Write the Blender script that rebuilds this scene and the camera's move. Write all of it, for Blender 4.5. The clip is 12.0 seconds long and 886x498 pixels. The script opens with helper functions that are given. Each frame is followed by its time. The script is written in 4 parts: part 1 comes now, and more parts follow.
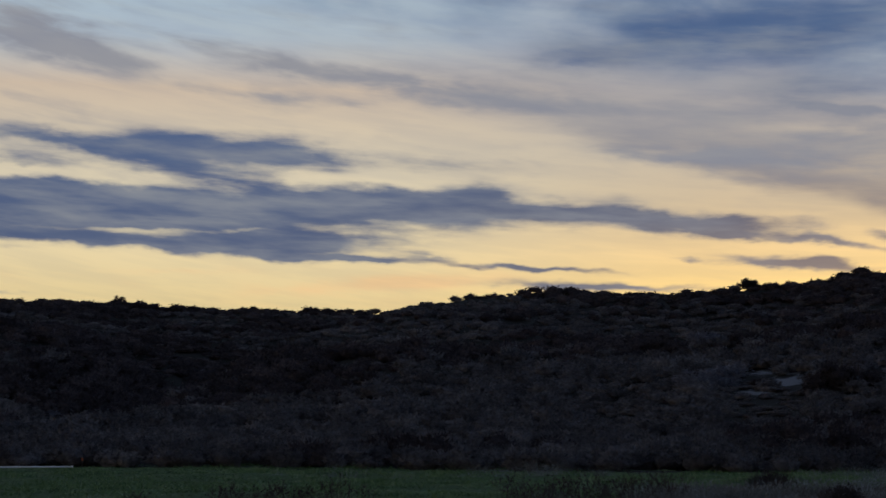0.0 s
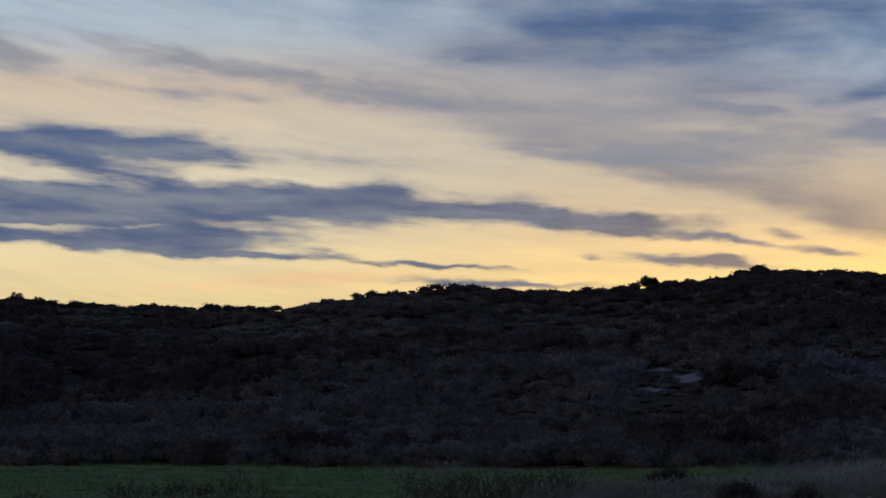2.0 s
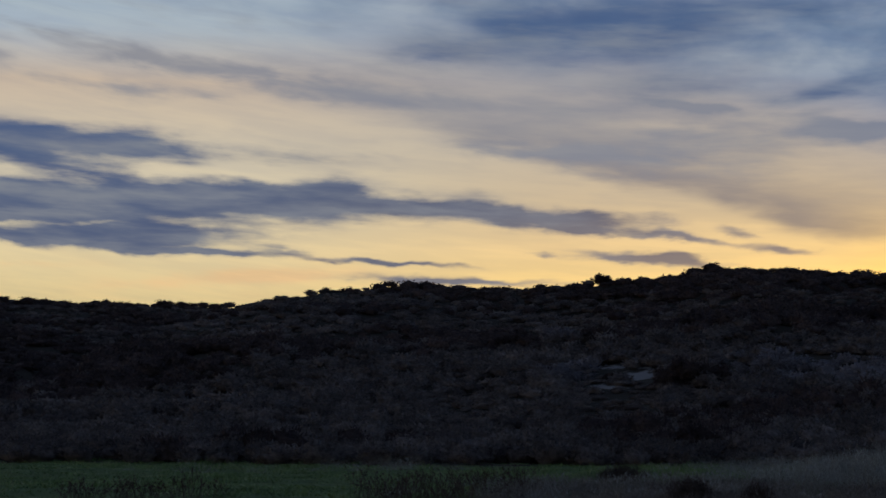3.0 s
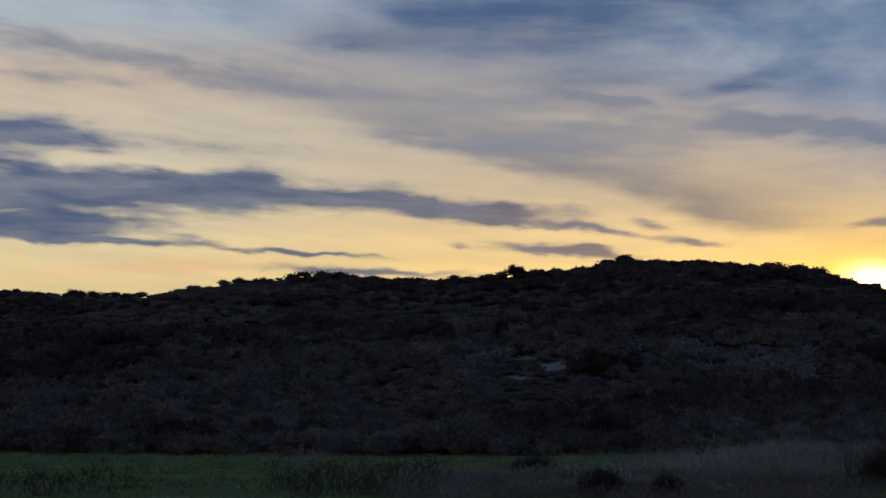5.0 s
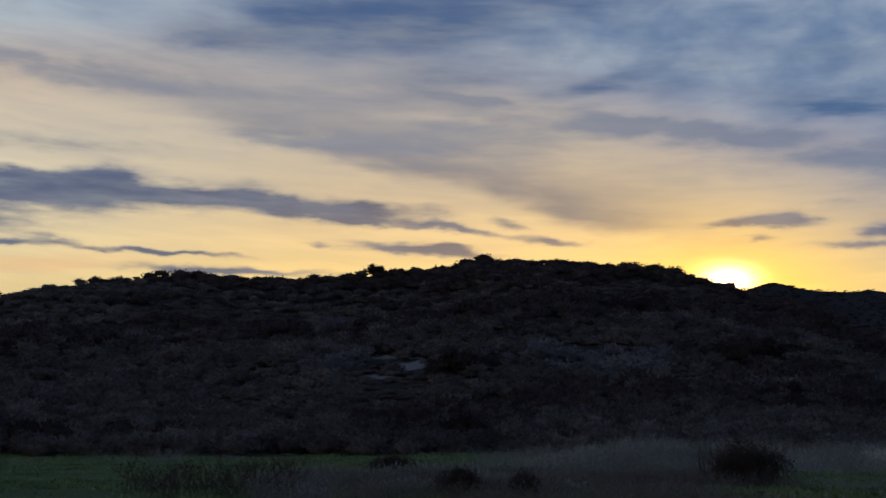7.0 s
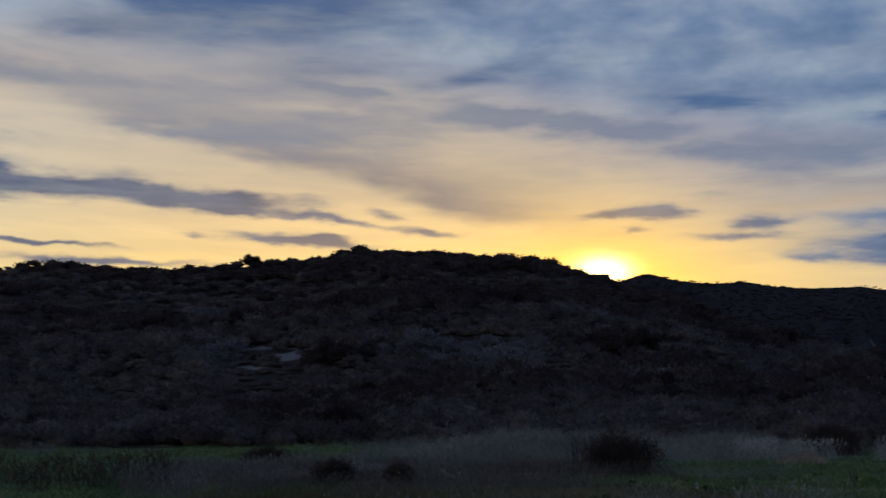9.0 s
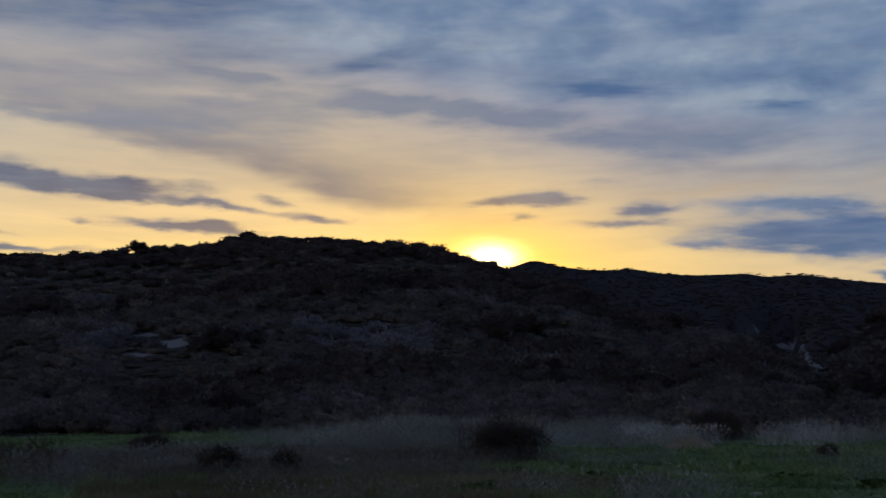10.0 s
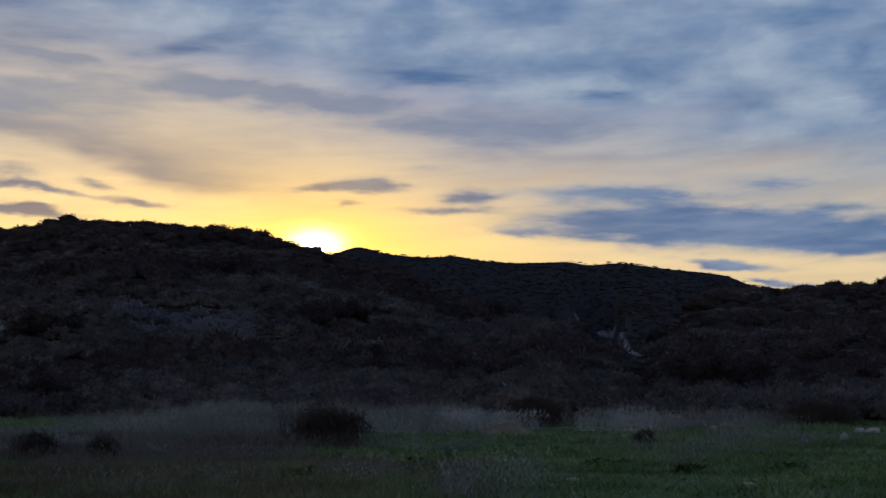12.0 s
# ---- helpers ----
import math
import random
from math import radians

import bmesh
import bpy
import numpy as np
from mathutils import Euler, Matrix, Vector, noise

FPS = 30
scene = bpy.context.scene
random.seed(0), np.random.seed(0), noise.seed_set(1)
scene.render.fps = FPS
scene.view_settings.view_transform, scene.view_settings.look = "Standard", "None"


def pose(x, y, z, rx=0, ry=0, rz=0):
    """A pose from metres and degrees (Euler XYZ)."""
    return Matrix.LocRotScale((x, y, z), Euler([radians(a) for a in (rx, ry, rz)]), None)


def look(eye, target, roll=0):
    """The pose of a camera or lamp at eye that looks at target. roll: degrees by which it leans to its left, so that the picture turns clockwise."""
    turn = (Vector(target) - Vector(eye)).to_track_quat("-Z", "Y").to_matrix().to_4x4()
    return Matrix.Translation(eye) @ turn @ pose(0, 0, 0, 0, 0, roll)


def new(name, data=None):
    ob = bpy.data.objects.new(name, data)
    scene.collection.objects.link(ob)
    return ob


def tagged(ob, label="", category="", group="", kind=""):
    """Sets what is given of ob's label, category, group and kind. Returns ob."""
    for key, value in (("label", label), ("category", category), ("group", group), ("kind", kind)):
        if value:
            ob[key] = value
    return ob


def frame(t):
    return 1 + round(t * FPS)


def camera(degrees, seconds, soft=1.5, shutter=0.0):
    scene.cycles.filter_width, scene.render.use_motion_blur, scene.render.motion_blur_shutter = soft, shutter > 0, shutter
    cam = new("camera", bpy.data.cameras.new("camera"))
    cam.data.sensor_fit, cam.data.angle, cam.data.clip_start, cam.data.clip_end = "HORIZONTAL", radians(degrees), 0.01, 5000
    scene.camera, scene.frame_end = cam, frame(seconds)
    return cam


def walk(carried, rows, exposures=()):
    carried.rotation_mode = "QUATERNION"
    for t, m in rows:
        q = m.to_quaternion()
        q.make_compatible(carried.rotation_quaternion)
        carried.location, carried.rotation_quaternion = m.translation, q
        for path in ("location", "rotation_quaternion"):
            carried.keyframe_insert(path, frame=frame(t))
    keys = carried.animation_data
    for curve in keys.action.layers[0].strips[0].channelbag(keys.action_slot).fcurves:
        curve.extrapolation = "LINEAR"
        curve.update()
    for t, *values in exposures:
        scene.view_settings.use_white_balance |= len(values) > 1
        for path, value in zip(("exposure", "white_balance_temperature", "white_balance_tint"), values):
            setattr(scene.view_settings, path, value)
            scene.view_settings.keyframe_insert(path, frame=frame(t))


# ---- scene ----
# ---------------------------------------------------------------- camera
LENS = 27.5
EYE = 1.65          # eye height over the field
ARM = 0.35          # the camera swings on the arms of somebody turning on the spot
cam = camera(LENS, 12.0, shutter=0.5)
# seconds, turn to the right, look up, lean to the right (degrees)
ROWS = [
    (0.0, 0.00, 5.80, 0.00), (0.5, 0.79, 5.84, 0.05), (1.0, 1.60, 5.83, 0.14), (1.5, 2.36, 5.75, 0.17),
    (2.0, 3.12, 5.70, 0.15), (2.5, 3.82, 5.63, 0.09), (3.0, 4.58, 5.61, 0.11), (4.8, 6.96, 5.32, 0.08),
    (5.0, 7.31, 5.31, 0.08), (5.5, 8.20, 5.31, 0.10), (6.0, 9.37, 5.26, 0.17), (6.5, 10.63, 5.23, 0.22),
    (7.0, 11.76, 5.27, 0.34), (7.2, 12.18, 5.26, 0.36), (9.0, 15.67, 4.95, 0.50), (9.5, 17.36, 4.78, 0.53),
    (10.0, 19.20, 4.49, 0.65), (10.5, 20.80, 4.33, 0.67), (11.0, 22.25, 4.26, 0.61), (11.5, 23.60, 4.15, 0.58),
    (12.0, 24.77, 4.00, 0.49),
]


def carried_pose(turn, up, lean):
    a = radians(turn)
    return pose(ARM * math.sin(a), ARM * (math.cos(a) - 1), EYE) @ pose(0, 0, 0, 0, 0, -turn) @ pose(0, 0, 0, 90 + up) @ pose(0, 0, 0, 0, 0, -lean)


walk(cam, [(t, carried_pose(a, p, r)) for t, a, p, r in ROWS], [(0.0, 0.0), (1.0, 0.06), (2.4, 0.07), (3.0, -0.08), (5.0, -0.06), (5.6, -0.10), (7.0, 0.0), (9.0, 0.04), (10.0, 0.01), (10.5, 0.05), (11.0, 0.22), (12.0, 0.23)])

# ---------------------------------------------------------------- sky and sun
SUN_AZ, SUN_EL = 20.85, 2.3


def way(az, el):
    a, e = radians(az), radians(el)
    return Vector((math.cos(e) * math.sin(a), math.cos(e) * math.cos(a), math.sin(e)))


def lin(r, g, b):
    return tuple((c / 255 / 12.92 if c < 10 else ((c / 255 + 0.055) / 1.055) ** 2.4) for c in (r, g, b)) + (1.0,)


sun_data = bpy.data.lights.new("sun", "SUN")
sun_data.energy, sun_data.angle, sun_data.color = 2.5, radians(0.53), (1.0, 0.72, 0.42)
sun = new("sun", sun_data)
sun.matrix_world = look((0, 0, 60), Vector((0, 0, 60)) - way(SUN_AZ, SUN_EL))

world = bpy.data.worlds.new("evening_sky")
scene.world = world
world.use_nodes = True


class Net:
    """Small arithmetic on node sockets."""

    def __init__(self, tree):
        self.tree = tree

    def node(self, kind, **values):
        n = self.tree.nodes.new(kind)
        for k, v in values.items():
            n.inputs[k].default_value = v
        return n

    def put(self, socket, v):
        if isinstance(v, bpy.types.NodeSocket):
            self.tree.links.new(v, socket)
        else:
            socket.default_value = v

    def m(self, op, a, b=0.0, c=0.0, clamp=False):
        n = self.tree.nodes.new("ShaderNodeMath")
        n.operation, n.use_clamp = op, clamp
        for s, v in zip(n.inputs, (a, b, c)):
            self.put(s, v)
        return n.outputs[0]

    def add(self, a, b):
        return self.m("ADD", a, b)

    def sub(self, a, b):
        return self.m("SUBTRACT", a, b)

    def mul(self, a, b):
        return self.m("MULTIPLY", a, b)

    def lerp(self, a, b, t):
        return self.m("MULTIPLY_ADD", self.sub(b, a), t, a)

    def step(self, v, lo, hi, to_lo=0.0, to_hi=1.0):
        n = self.tree.nodes.new("ShaderNodeMapRange")
        n.interpolation_type = "SMOOTHSTEP"
        for s, x in zip(n.inputs, (v, lo, hi, to_lo, to_hi)):
            self.put(s, x)
        return n.outputs[0]

    def vec(self, x, y, z):
        n = self.tree.nodes.new("ShaderNodeCombineXYZ")
        for s, v in zip(n.inputs, (x, y, z)):
            self.put(s, v)
        return n.outputs[0]

    def fbm(self, v, scale, detail=4.0, rough=0.55, warp=0.0):
        n = self.tree.nodes.new("ShaderNodeTexNoise")
        self.put(n.inputs["Vector"], v)
        n.inputs["Scale"].default_value, n.inputs["Detail"].default_value = scale, detail
        n.inputs["Roughness"].default_value, n.inputs["Distortion"].default_value = rough, warp
        return n.outputs[0]

    def mix(self, t, a, b, blend="MIX"):
        n = self.tree.nodes.new("ShaderNodeMix")
        n.data_type, n.blend_type = "RGBA", blend
        n.clamp_factor = True
        self.put(n.inputs[0], t)
        self.put(n.inputs[6], a)
        self.put(n.inputs[7], b)
        return n.outputs[2]

    def ramp(self, t, stops):
        n = self.tree.nodes.new("ShaderNodeValToRGB")
        self.put(n.inputs[0], t)
        e = n.color_ramp.elements
        while len(e) < len(stops):
            e.new(0.5)
        for el, (p, c) in zip(e, stops):
            el.position, el.color = p, c
        return n.outputs[0]


W = Net(world.node_tree)
W.tree.nodes.clear()
coords = W.node("ShaderNodeTexCoord").outputs["Generated"]
split = W.node("ShaderNodeSeparateXYZ")
W.put(split.inputs[0], coords)
dx, dy, dz = split.outputs
AZ = W.mul(W.m("ARCTAN2", dx, dy), 57.29578)
EL = W.mul(W.m("ARCSINE", dz), 57.29578)

# drifting of the cloud edges at two sizes
streak_v = W.add(EL, W.mul(AZ, W.sub(0.11, W.mul(AZ, 0.0026))))
soft_1 = W.sub(W.fbm(W.vec(W.mul(AZ, 0.22), W.mul(streak_v, 0.7), 3.1), 1.0, 3.0, 0.5), 0.5)
soft_2 = W.sub(W.fbm(W.vec(W.mul(AZ, 0.28), W.mul(streak_v, 0.75), 9.7), 1.0, 3.0, 0.5), 0.5)
level_v = W.add(EL, W.mul(AZ, W.sub(0.035, W.mul(AZ, 0.0014))))
fine = W.sub(W.fbm(W.vec(W.mul(AZ, 0.75), W.mul(level_v, 1.9), 5.5), 1.0, 4.0, 0.5), 0.5)
CU = W.add(AZ, W.add(W.mul(soft_1, 1.5), W.mul(fine, 1.5)))
CV = W.add(EL, W.add(W.mul(soft_2, 0.22), W.mul(fine, 0.40)))

puff = bpy.data.node_groups.new("cloud_puff", "ShaderNodeTree")
for label in ("u", "v", "at_u", "at_v", "long", "thick", "slope", "weight", "before"):
    puff.interface.new_socket(label, in_out="INPUT", socket_type="NodeSocketFloat")
puff.interface.new_socket("sum", in_out="OUTPUT", socket_type="NodeSocketFloat")
G = Net(puff)
gi, go = G.node("NodeGroupInput").outputs, G.node("NodeGroupOutput")
du = G.sub(gi["u"], gi["at_u"])
dv = G.sub(G.sub(gi["v"], gi["at_v"]), G.mul(gi["slope"], du))
qu, qv = G.m("DIVIDE", du, gi["long"]), G.m("DIVIDE", dv, gi["thick"])
q2 = G.add(G.mul(qu, qu), G.mul(qv, qv))
G.put(go.inputs[0], G.m("MULTIPLY_ADD", G.m("EXPONENT", G.mul(q2, -1.0)), gi["weight"], gi["before"]))


def cloud(total, az, el, half_long, half_thick, slope=0.0, weight=1.0):
    """Adds one bank of cloud, in degrees of the sky, to a running total."""
    n = W.tree.nodes.new("ShaderNodeGroup")
    n.node_tree = puff
    for s, v in zip(n.inputs, (CU, CV, az, el, half_long * 1.12, half_thick * 1.27, slope, weight * 1.32, total)):
        W.put(s, v)
    return n.outputs[0]


# dark slate banks: bearing, height, half length, half thickness, slope, weight
dark = 0.0
# the upper bank away from the sun
for bank in (
        (-8.67, 8.82, 2.30, 0.430, -0.008, 1.25), (-5.12, 8.68, 1.25, 0.537, -0.015, 1.05), (-12.60, 9.14, 1.99, 0.197, -0.131, 0.75),
        (-13.36, 8.44, 1.54, 0.286, -0.056, 0.45), (-3.41, 8.45, 0.99, 0.430, -0.063, 0.40), (-0.25, 8.51, 2.35, 0.286, 0.008, 0.30),
        (-8.15, 9.08, 1.59, 0.179, 0.022, 0.40), (-7.15, 8.04, 2.40, 0.251, -0.031, 0.38)):
    dark = cloud(dark, *bank)
# the long bank over the hills, thinning out towards the sun
for bank in (
        (-12.87, 7.14, 3.51, 0.620, -0.021, 1.40), (-5.96, 7.01, 4.45, 0.460, -0.007, 1.20), (-12.65, 7.55, 2.23, 0.251, -0.029, 0.50),
        (-2.59, 7.31, 2.16, 0.322, -0.027, 0.60), (0.65, 7.09, 2.16, 0.537, -0.055, 1.00), (4.41, 6.87, 2.33, 0.268, -0.055, 1.05),
        (6.47, 6.63, 0.62, 0.215, -0.127, 0.50), (8.59, 6.42, 1.41, 0.251, -0.042, 1.15), (11.77, 5.89, 2.05, 0.125, -0.133, 0.90),
        (10.82, 6.45, 1.08, 0.251, -0.054, 0.45), (0.83, 7.64, 0.90, 0.161, -0.002, 0.40), (-11.02, 6.54, 4.50, 0.179, -0.003, 0.55),
        (5.68, 7.41, 0.89, 0.251, -0.073, 0.22)):
    dark = cloud(dark, *bank)
# bright gaps between the two
for bank in (
        (-11.11, 7.90, 1.74, 0.179, -0.024, -0.50), (-4.57, 8.01, 1.08, 0.161, -0.055, -0.50), (-10.63, 6.34, 2.52, 0.081, -0.007, -0.35),
        (-6.52, 6.36, 1.78, 0.081, 0.003, -0.40), (-13.78, 8.10, 1.45, 0.161, 0.022, -0.50), (-5.08, 5.67, 2.14, 0.072, 0.000, -0.50),
        (-1.33, 7.92, 1.26, 0.215, -0.053, -0.40), (-4.81, 8.35, 1.20, 0.215, -0.041, -0.30)):
    dark = cloud(dark, *bank)
# its lower edge and the thin streaks under it
for bank in (
        (-11.48, 6.04, 3.37, 0.161, -0.041, 0.95), (-4.90, 6.04, 3.21, 0.304, -0.024, 1.25), (-5.79, 5.65, 3.20, 0.143, -0.043, 0.95),
        (-2.23, 5.48, 1.08, 0.072, -0.038, 0.70), (-0.52, 5.53, 0.63, 0.107, -0.113, 0.50), (2.79, 5.16, 2.15, 0.075, -0.058, 0.95),
        (5.10, 4.58, 2.67, 0.107, -0.040, 1.10), (11.18, 5.23, 1.81, 0.143, -0.086, 1.05), (7.78, 5.41, 0.53, 0.054, -0.080, 0.50),
        (-13.48, 5.73, 0.68, 0.072, 0.024, 0.30), (14.13, 6.04, 0.62, 0.161, -0.184, 0.60), (15.36, 5.43, 0.97, 0.107, -0.032, 0.75),
        (-13.61, 4.33, 0.85, 0.063, 0.008, 0.50)):
    dark = cloud(dark, *bank)
# high over the middle
for bank in (
        (11.37, 12.59, 3.84, 1.038, -0.025, 0.95), (10.44, 12.29, 1.67, 0.609, 0.014, 0.65), (5.08, 11.86, 2.43, 0.465, -0.061, 0.95),
        (7.07, 12.66, 1.52, 0.465, -0.084, 0.85), (15.98, 12.96, 2.87, 0.286, -0.033, 0.75), (16.48, 10.33, 1.49, 0.233, 0.208, 0.90),
        (18.64, 10.42, 1.37, 0.358, -0.033, 0.60), (11.96, 10.67, 3.21, 0.394, -0.017, 0.38), (12.25, 10.59, 2.41, 0.304, 0.004, 0.32),
        (24.32, 9.49, 2.38, 0.358, -0.004, 0.45)):
    dark = cloud(dark, *bank)
for bank in (
        (28.99, 11.22, 2.23, 0.609, -0.093, 0.60), (22.05, 11.23, 2.23, 0.286, -0.116, 0.42), (24.19, 11.07, 1.33, 0.322, -0.057, 0.50),
        (20.63, 11.99, 2.25, 0.358, -0.104, 0.35), (29.10, 8.77, 1.71, 0.215, -0.060, 0.35), (36.13, 11.02, 3.81, 0.430, -0.080, 0.75),
        (29.23, 8.59, 2.51, 0.197, 0.008, 0.15), (33.76, 8.77, 2.38, 0.215, 0.005, 0.38), (24.03, 9.54, 2.16, 0.358, 0.010, 0.38),
        (31.83, 9.78, 2.22, 0.251, -0.100, 0.25), (37.68, 9.19, 2.23, 0.251, -0.029, 0.40)):
    dark = cloud(dark, *bank)
# beyond the sun
for bank in (
        (20.90, 5.97, 0.90, 0.110, 0.035, 0.65), (22.35, 6.01, 0.95, 0.190, -0.053, 1.15), (25.79, 5.65, 0.72, 0.197, 0.039, 0.85),
        (24.80, 5.20, 1.53, 0.107, 0.015, 0.75), (21.84, 5.48, 0.36, 0.072, 0.046, 0.40), (29.41, 5.69, 2.27, 0.197, -0.009, 0.85),
        (31.94, 5.42, 1.15, 0.143, -0.113, 0.40), (35.28, 5.88, 1.48, 0.215, -0.016, 0.55), (30.60, 4.94, 2.66, 0.268, -0.017, 0.75)):
    dark = cloud(dark, *bank)
for bank in (
        (27.48, 4.53, 1.16, 0.143, -0.043, 0.75), (32.25, 4.36, 3.43, 0.340, -0.044, 0.90), (35.81, 4.68, 3.96, 0.465, -0.060, 0.85),
        (37.72, 3.97, 2.38, 0.358, -0.065, 0.80), (34.06, 3.39, 1.44, 0.116, -0.092, 1.00), (35.48, 2.79, 1.21, 0.089, -0.091, 0.90),
        (24.71, 6.51, 0.88, 0.143, -0.047, 0.35), (21.69, 5.49, 0.71, 0.089, -0.069, 0.35)):
    dark = cloud(dark, *bank)
# thin mauve veils
veil = 0.0
for bank in (
        (19.94, 8.78, 3.40, 0.304, -0.111, 1.15), (26.70, 7.82, 4.07, 0.394, -0.052, 0.85), (27.32, 7.67, 4.21, 0.394, -0.088, 0.55),
        (34.70, 6.77, 5.14, 0.358, -0.009, 0.70), (12.93, 9.95, 1.62, 0.143, -0.121, 1.00), (11.98, 10.13, 1.60, 0.143, -0.194, 0.90),
        (26.76, 6.96, 3.97, 0.430, -0.098, 0.50), (25.97, 6.06, 1.98, 0.322, 0.034, 0.70), (20.43, 8.83, 2.87, 0.215, -0.120, 0.90),
        (17.74, 9.09, 2.22, 0.394, -0.194, 0.80), (29.55, 6.27, 2.67, 0.286, -0.084, 0.50)):
    veil = cloud(veil, *bank)
# paler ones away from the sun
for bank in (
        (-2.42, 11.21, 4.52, 0.286, -0.148, 1.10), (2.09, 10.43, 3.61, 0.251, -0.080, 0.90), (10.24, 8.43, 4.19, 0.286, -0.089, 0.80),
        (12.19, 9.30, 2.93, 0.465, -0.138, 0.60), (-2.04, 4.66, 3.40, 0.179, 0.045, 1.10), (-1.15, 4.80, 1.08, 0.107, -0.015, 0.60),
        (-8.62, 5.06, 1.75, 0.089, 0.003, 0.50), (-11.71, 11.79, 2.28, 0.358, -0.187, 0.90), (-13.20, 12.51, 1.83, 0.609, -0.280, 1.30), (-2.06, 9.38, 0.90, 0.179, -0.093, 0.30),
        (-4.50, 10.55, 1.89, 0.143, -0.056, 0.50), (-6.82, 10.65, 2.26, 0.161, -0.079, 0.60), (8.02, 8.63, 2.52, 0.215, -0.056, 0.80),
        (0.81, 8.55, 1.44, 0.143, -0.016, 0.50), (-12.71, 10.37, 2.25, 0.179, -0.114, 0.40)):
    veil = cloud(veil, *bank)

# the clear evening sky between them
away = W.node("ShaderNodeVectorMath")
away.operation = "DOT_PRODUCT"
W.put(away.inputs[0], coords)
away.inputs[1].default_value = way(SUN_AZ, 4.05)
near_sun = away.outputs["Value"]
sky = W.tree.nodes.new("ShaderNodeTexSky")
sky.sky_type, sky.sun_disc = "NISHITA", False
sky.sun_elevation, sky.sun_rotation = radians(SUN_EL), radians(SUN_AZ)
clear = W.mix(1.0, sky.outputs[0], (0.10, 0.10, 0.10, 1), "MULTIPLY")
high_8 = W.m("DIVIDE", EL, 40.0, clamp=True)
left = W.ramp(high_8, [(0.0, lin(226, 196, 130)), (0.10, lin(226, 205, 152)), (0.14, lin(232, 213, 168)), (0.18, lin(222, 210, 180)), (0.22, lin(212, 200, 176)),
                       (0.27, lin(204, 186, 166)), (0.31, lin(176, 190, 200)), (0.36, lin(168, 192, 208)), (0.5, lin(120, 148, 186)), (1.0, lin(88, 112, 150))])
middle = W.ramp(high_8, [(0.0, lin(240, 198, 120)), (0.10, lin(251, 216, 138)), (0.14, lin(240, 209, 153)), (0.175, lin(202, 185, 156)), (0.22, lin(190, 181, 166)),
                         (0.26, lin(166, 164, 165)), (0.31, lin(148, 160, 178)), (0.36, lin(132, 154, 183)), (0.5, lin(112, 138, 178)), (1.0, lin(88, 112, 150))])
right = W.ramp(high_8, [(0.0, lin(216, 182, 130)), (0.09, lin(220, 197, 158)), (0.11, lin(202, 186, 156)), (0.135, lin(168, 165, 160)), (0.17, lin(164, 165, 167)),
                        (0.20, lin(142, 151, 168)), (0.25, lin(124, 146, 177)), (0.30, lin(118, 147, 186)), (0.5, lin(100, 130, 174)), (1.0, lin(88, 112, 150))])
west = W.mix(W.step(W.add(AZ, W.mul(W.sub(EL, 5.0), 1.5)), 19.0, 31.0), W.mix(W.step(AZ, -4.0, 9.0), left, middle), right)
back_light = W.step(near_sun, -0.2, 0.93, 0.0, 1.0)
base = W.mix(W.add(0.45, W.mul(back_light, 0.47)), clear, west)
base = W.mix(1.0, base, W.mix(back_light, (1.08, 1.0, 1.06, 1), (1, 1, 1, 1)), "MULTIPLY")

grain = W.fbm(W.vec(W.mul(AZ, 0.14), W.mul(streak_v, 0.80), 1.3), 1.0, 5.0, 0.52, 0.2)
high = W.step(EL, 5.0, 11.0)
wisps = W.fbm(W.vec(W.mul(AZ, 0.42), W.mul(streak_v, 1.7), 4.4), 1.0, 4.0, 0.5, 0.3)
# mottled blue cloud cover high up, coming lower to the right
mottle_v = W.vec(W.mul(AZ, 0.38), W.mul(streak_v, 0.72), 2.2)
mottle = W.add(W.mul(W.fbm(mottle_v, 1.0, 4.0, 0.5, 0.2), 0.84), W.mul(wisps, 0.16))
cover = W.step(W.add(W.sub(EL, W.sub(13.0, W.mul(AZ, 0.17))), W.mul(soft_1, 3.0)), -1.0, 1.3)
cover = W.mul(cover, W.step(EL, 15.0, 28.0, 1.0, 0.0))
cover_colour = W.ramp(mottle, [(0.34, lin(160, 171, 182)), (0.45, lin(140, 154, 171)), (0.53, lin(120, 139, 163)), (0.66, lin(92, 117, 148))])
sky_0 = W.mix(W.mul(cover, 0.85), base, cover_colour)
# the broad grey veil that slants down to the sun
slant = W.add(W.sub(W.add(EL, W.mul(AZ, 0.27)), 10.35), W.add(W.mul(soft_1, 1.1), W.mul(W.sub(wisps, 0.5), 0.8)))
wedge = W.mul(W.step(slant, -0.25, 0.5), W.step(W.add(W.add(AZ, W.mul(W.sub(EL, 6.1), 0.77)), W.add(W.mul(soft_2, 4.0), W.mul(W.sub(wisps, 0.5), 2.5))), 16.2, 22.4, 1.0, 0.0))
wedge = W.mul(wedge, W.mul(W.step(AZ, -8.0, 6.0, 0.35, 1.0), W.step(EL, 14.0, 22.0, 1.0, 0.0)))
wedge = W.mul(wedge, W.add(W.step(slant, 0.5, 2.0, 0.82, 0.26), W.mul(W.step(W.add(W.mul(grain, 0.6), W.mul(wisps, 0.5)), 0.40, 0.66), 0.38)))
sky_0 = W.mix(W.mul(wedge, W.step(EL, 9.0, 11.8, 0.72, 0.26)), sky_0, W.mix(W.step(EL, 6.5, 10.5), lin(142, 132, 130), lin(136, 139, 149)))
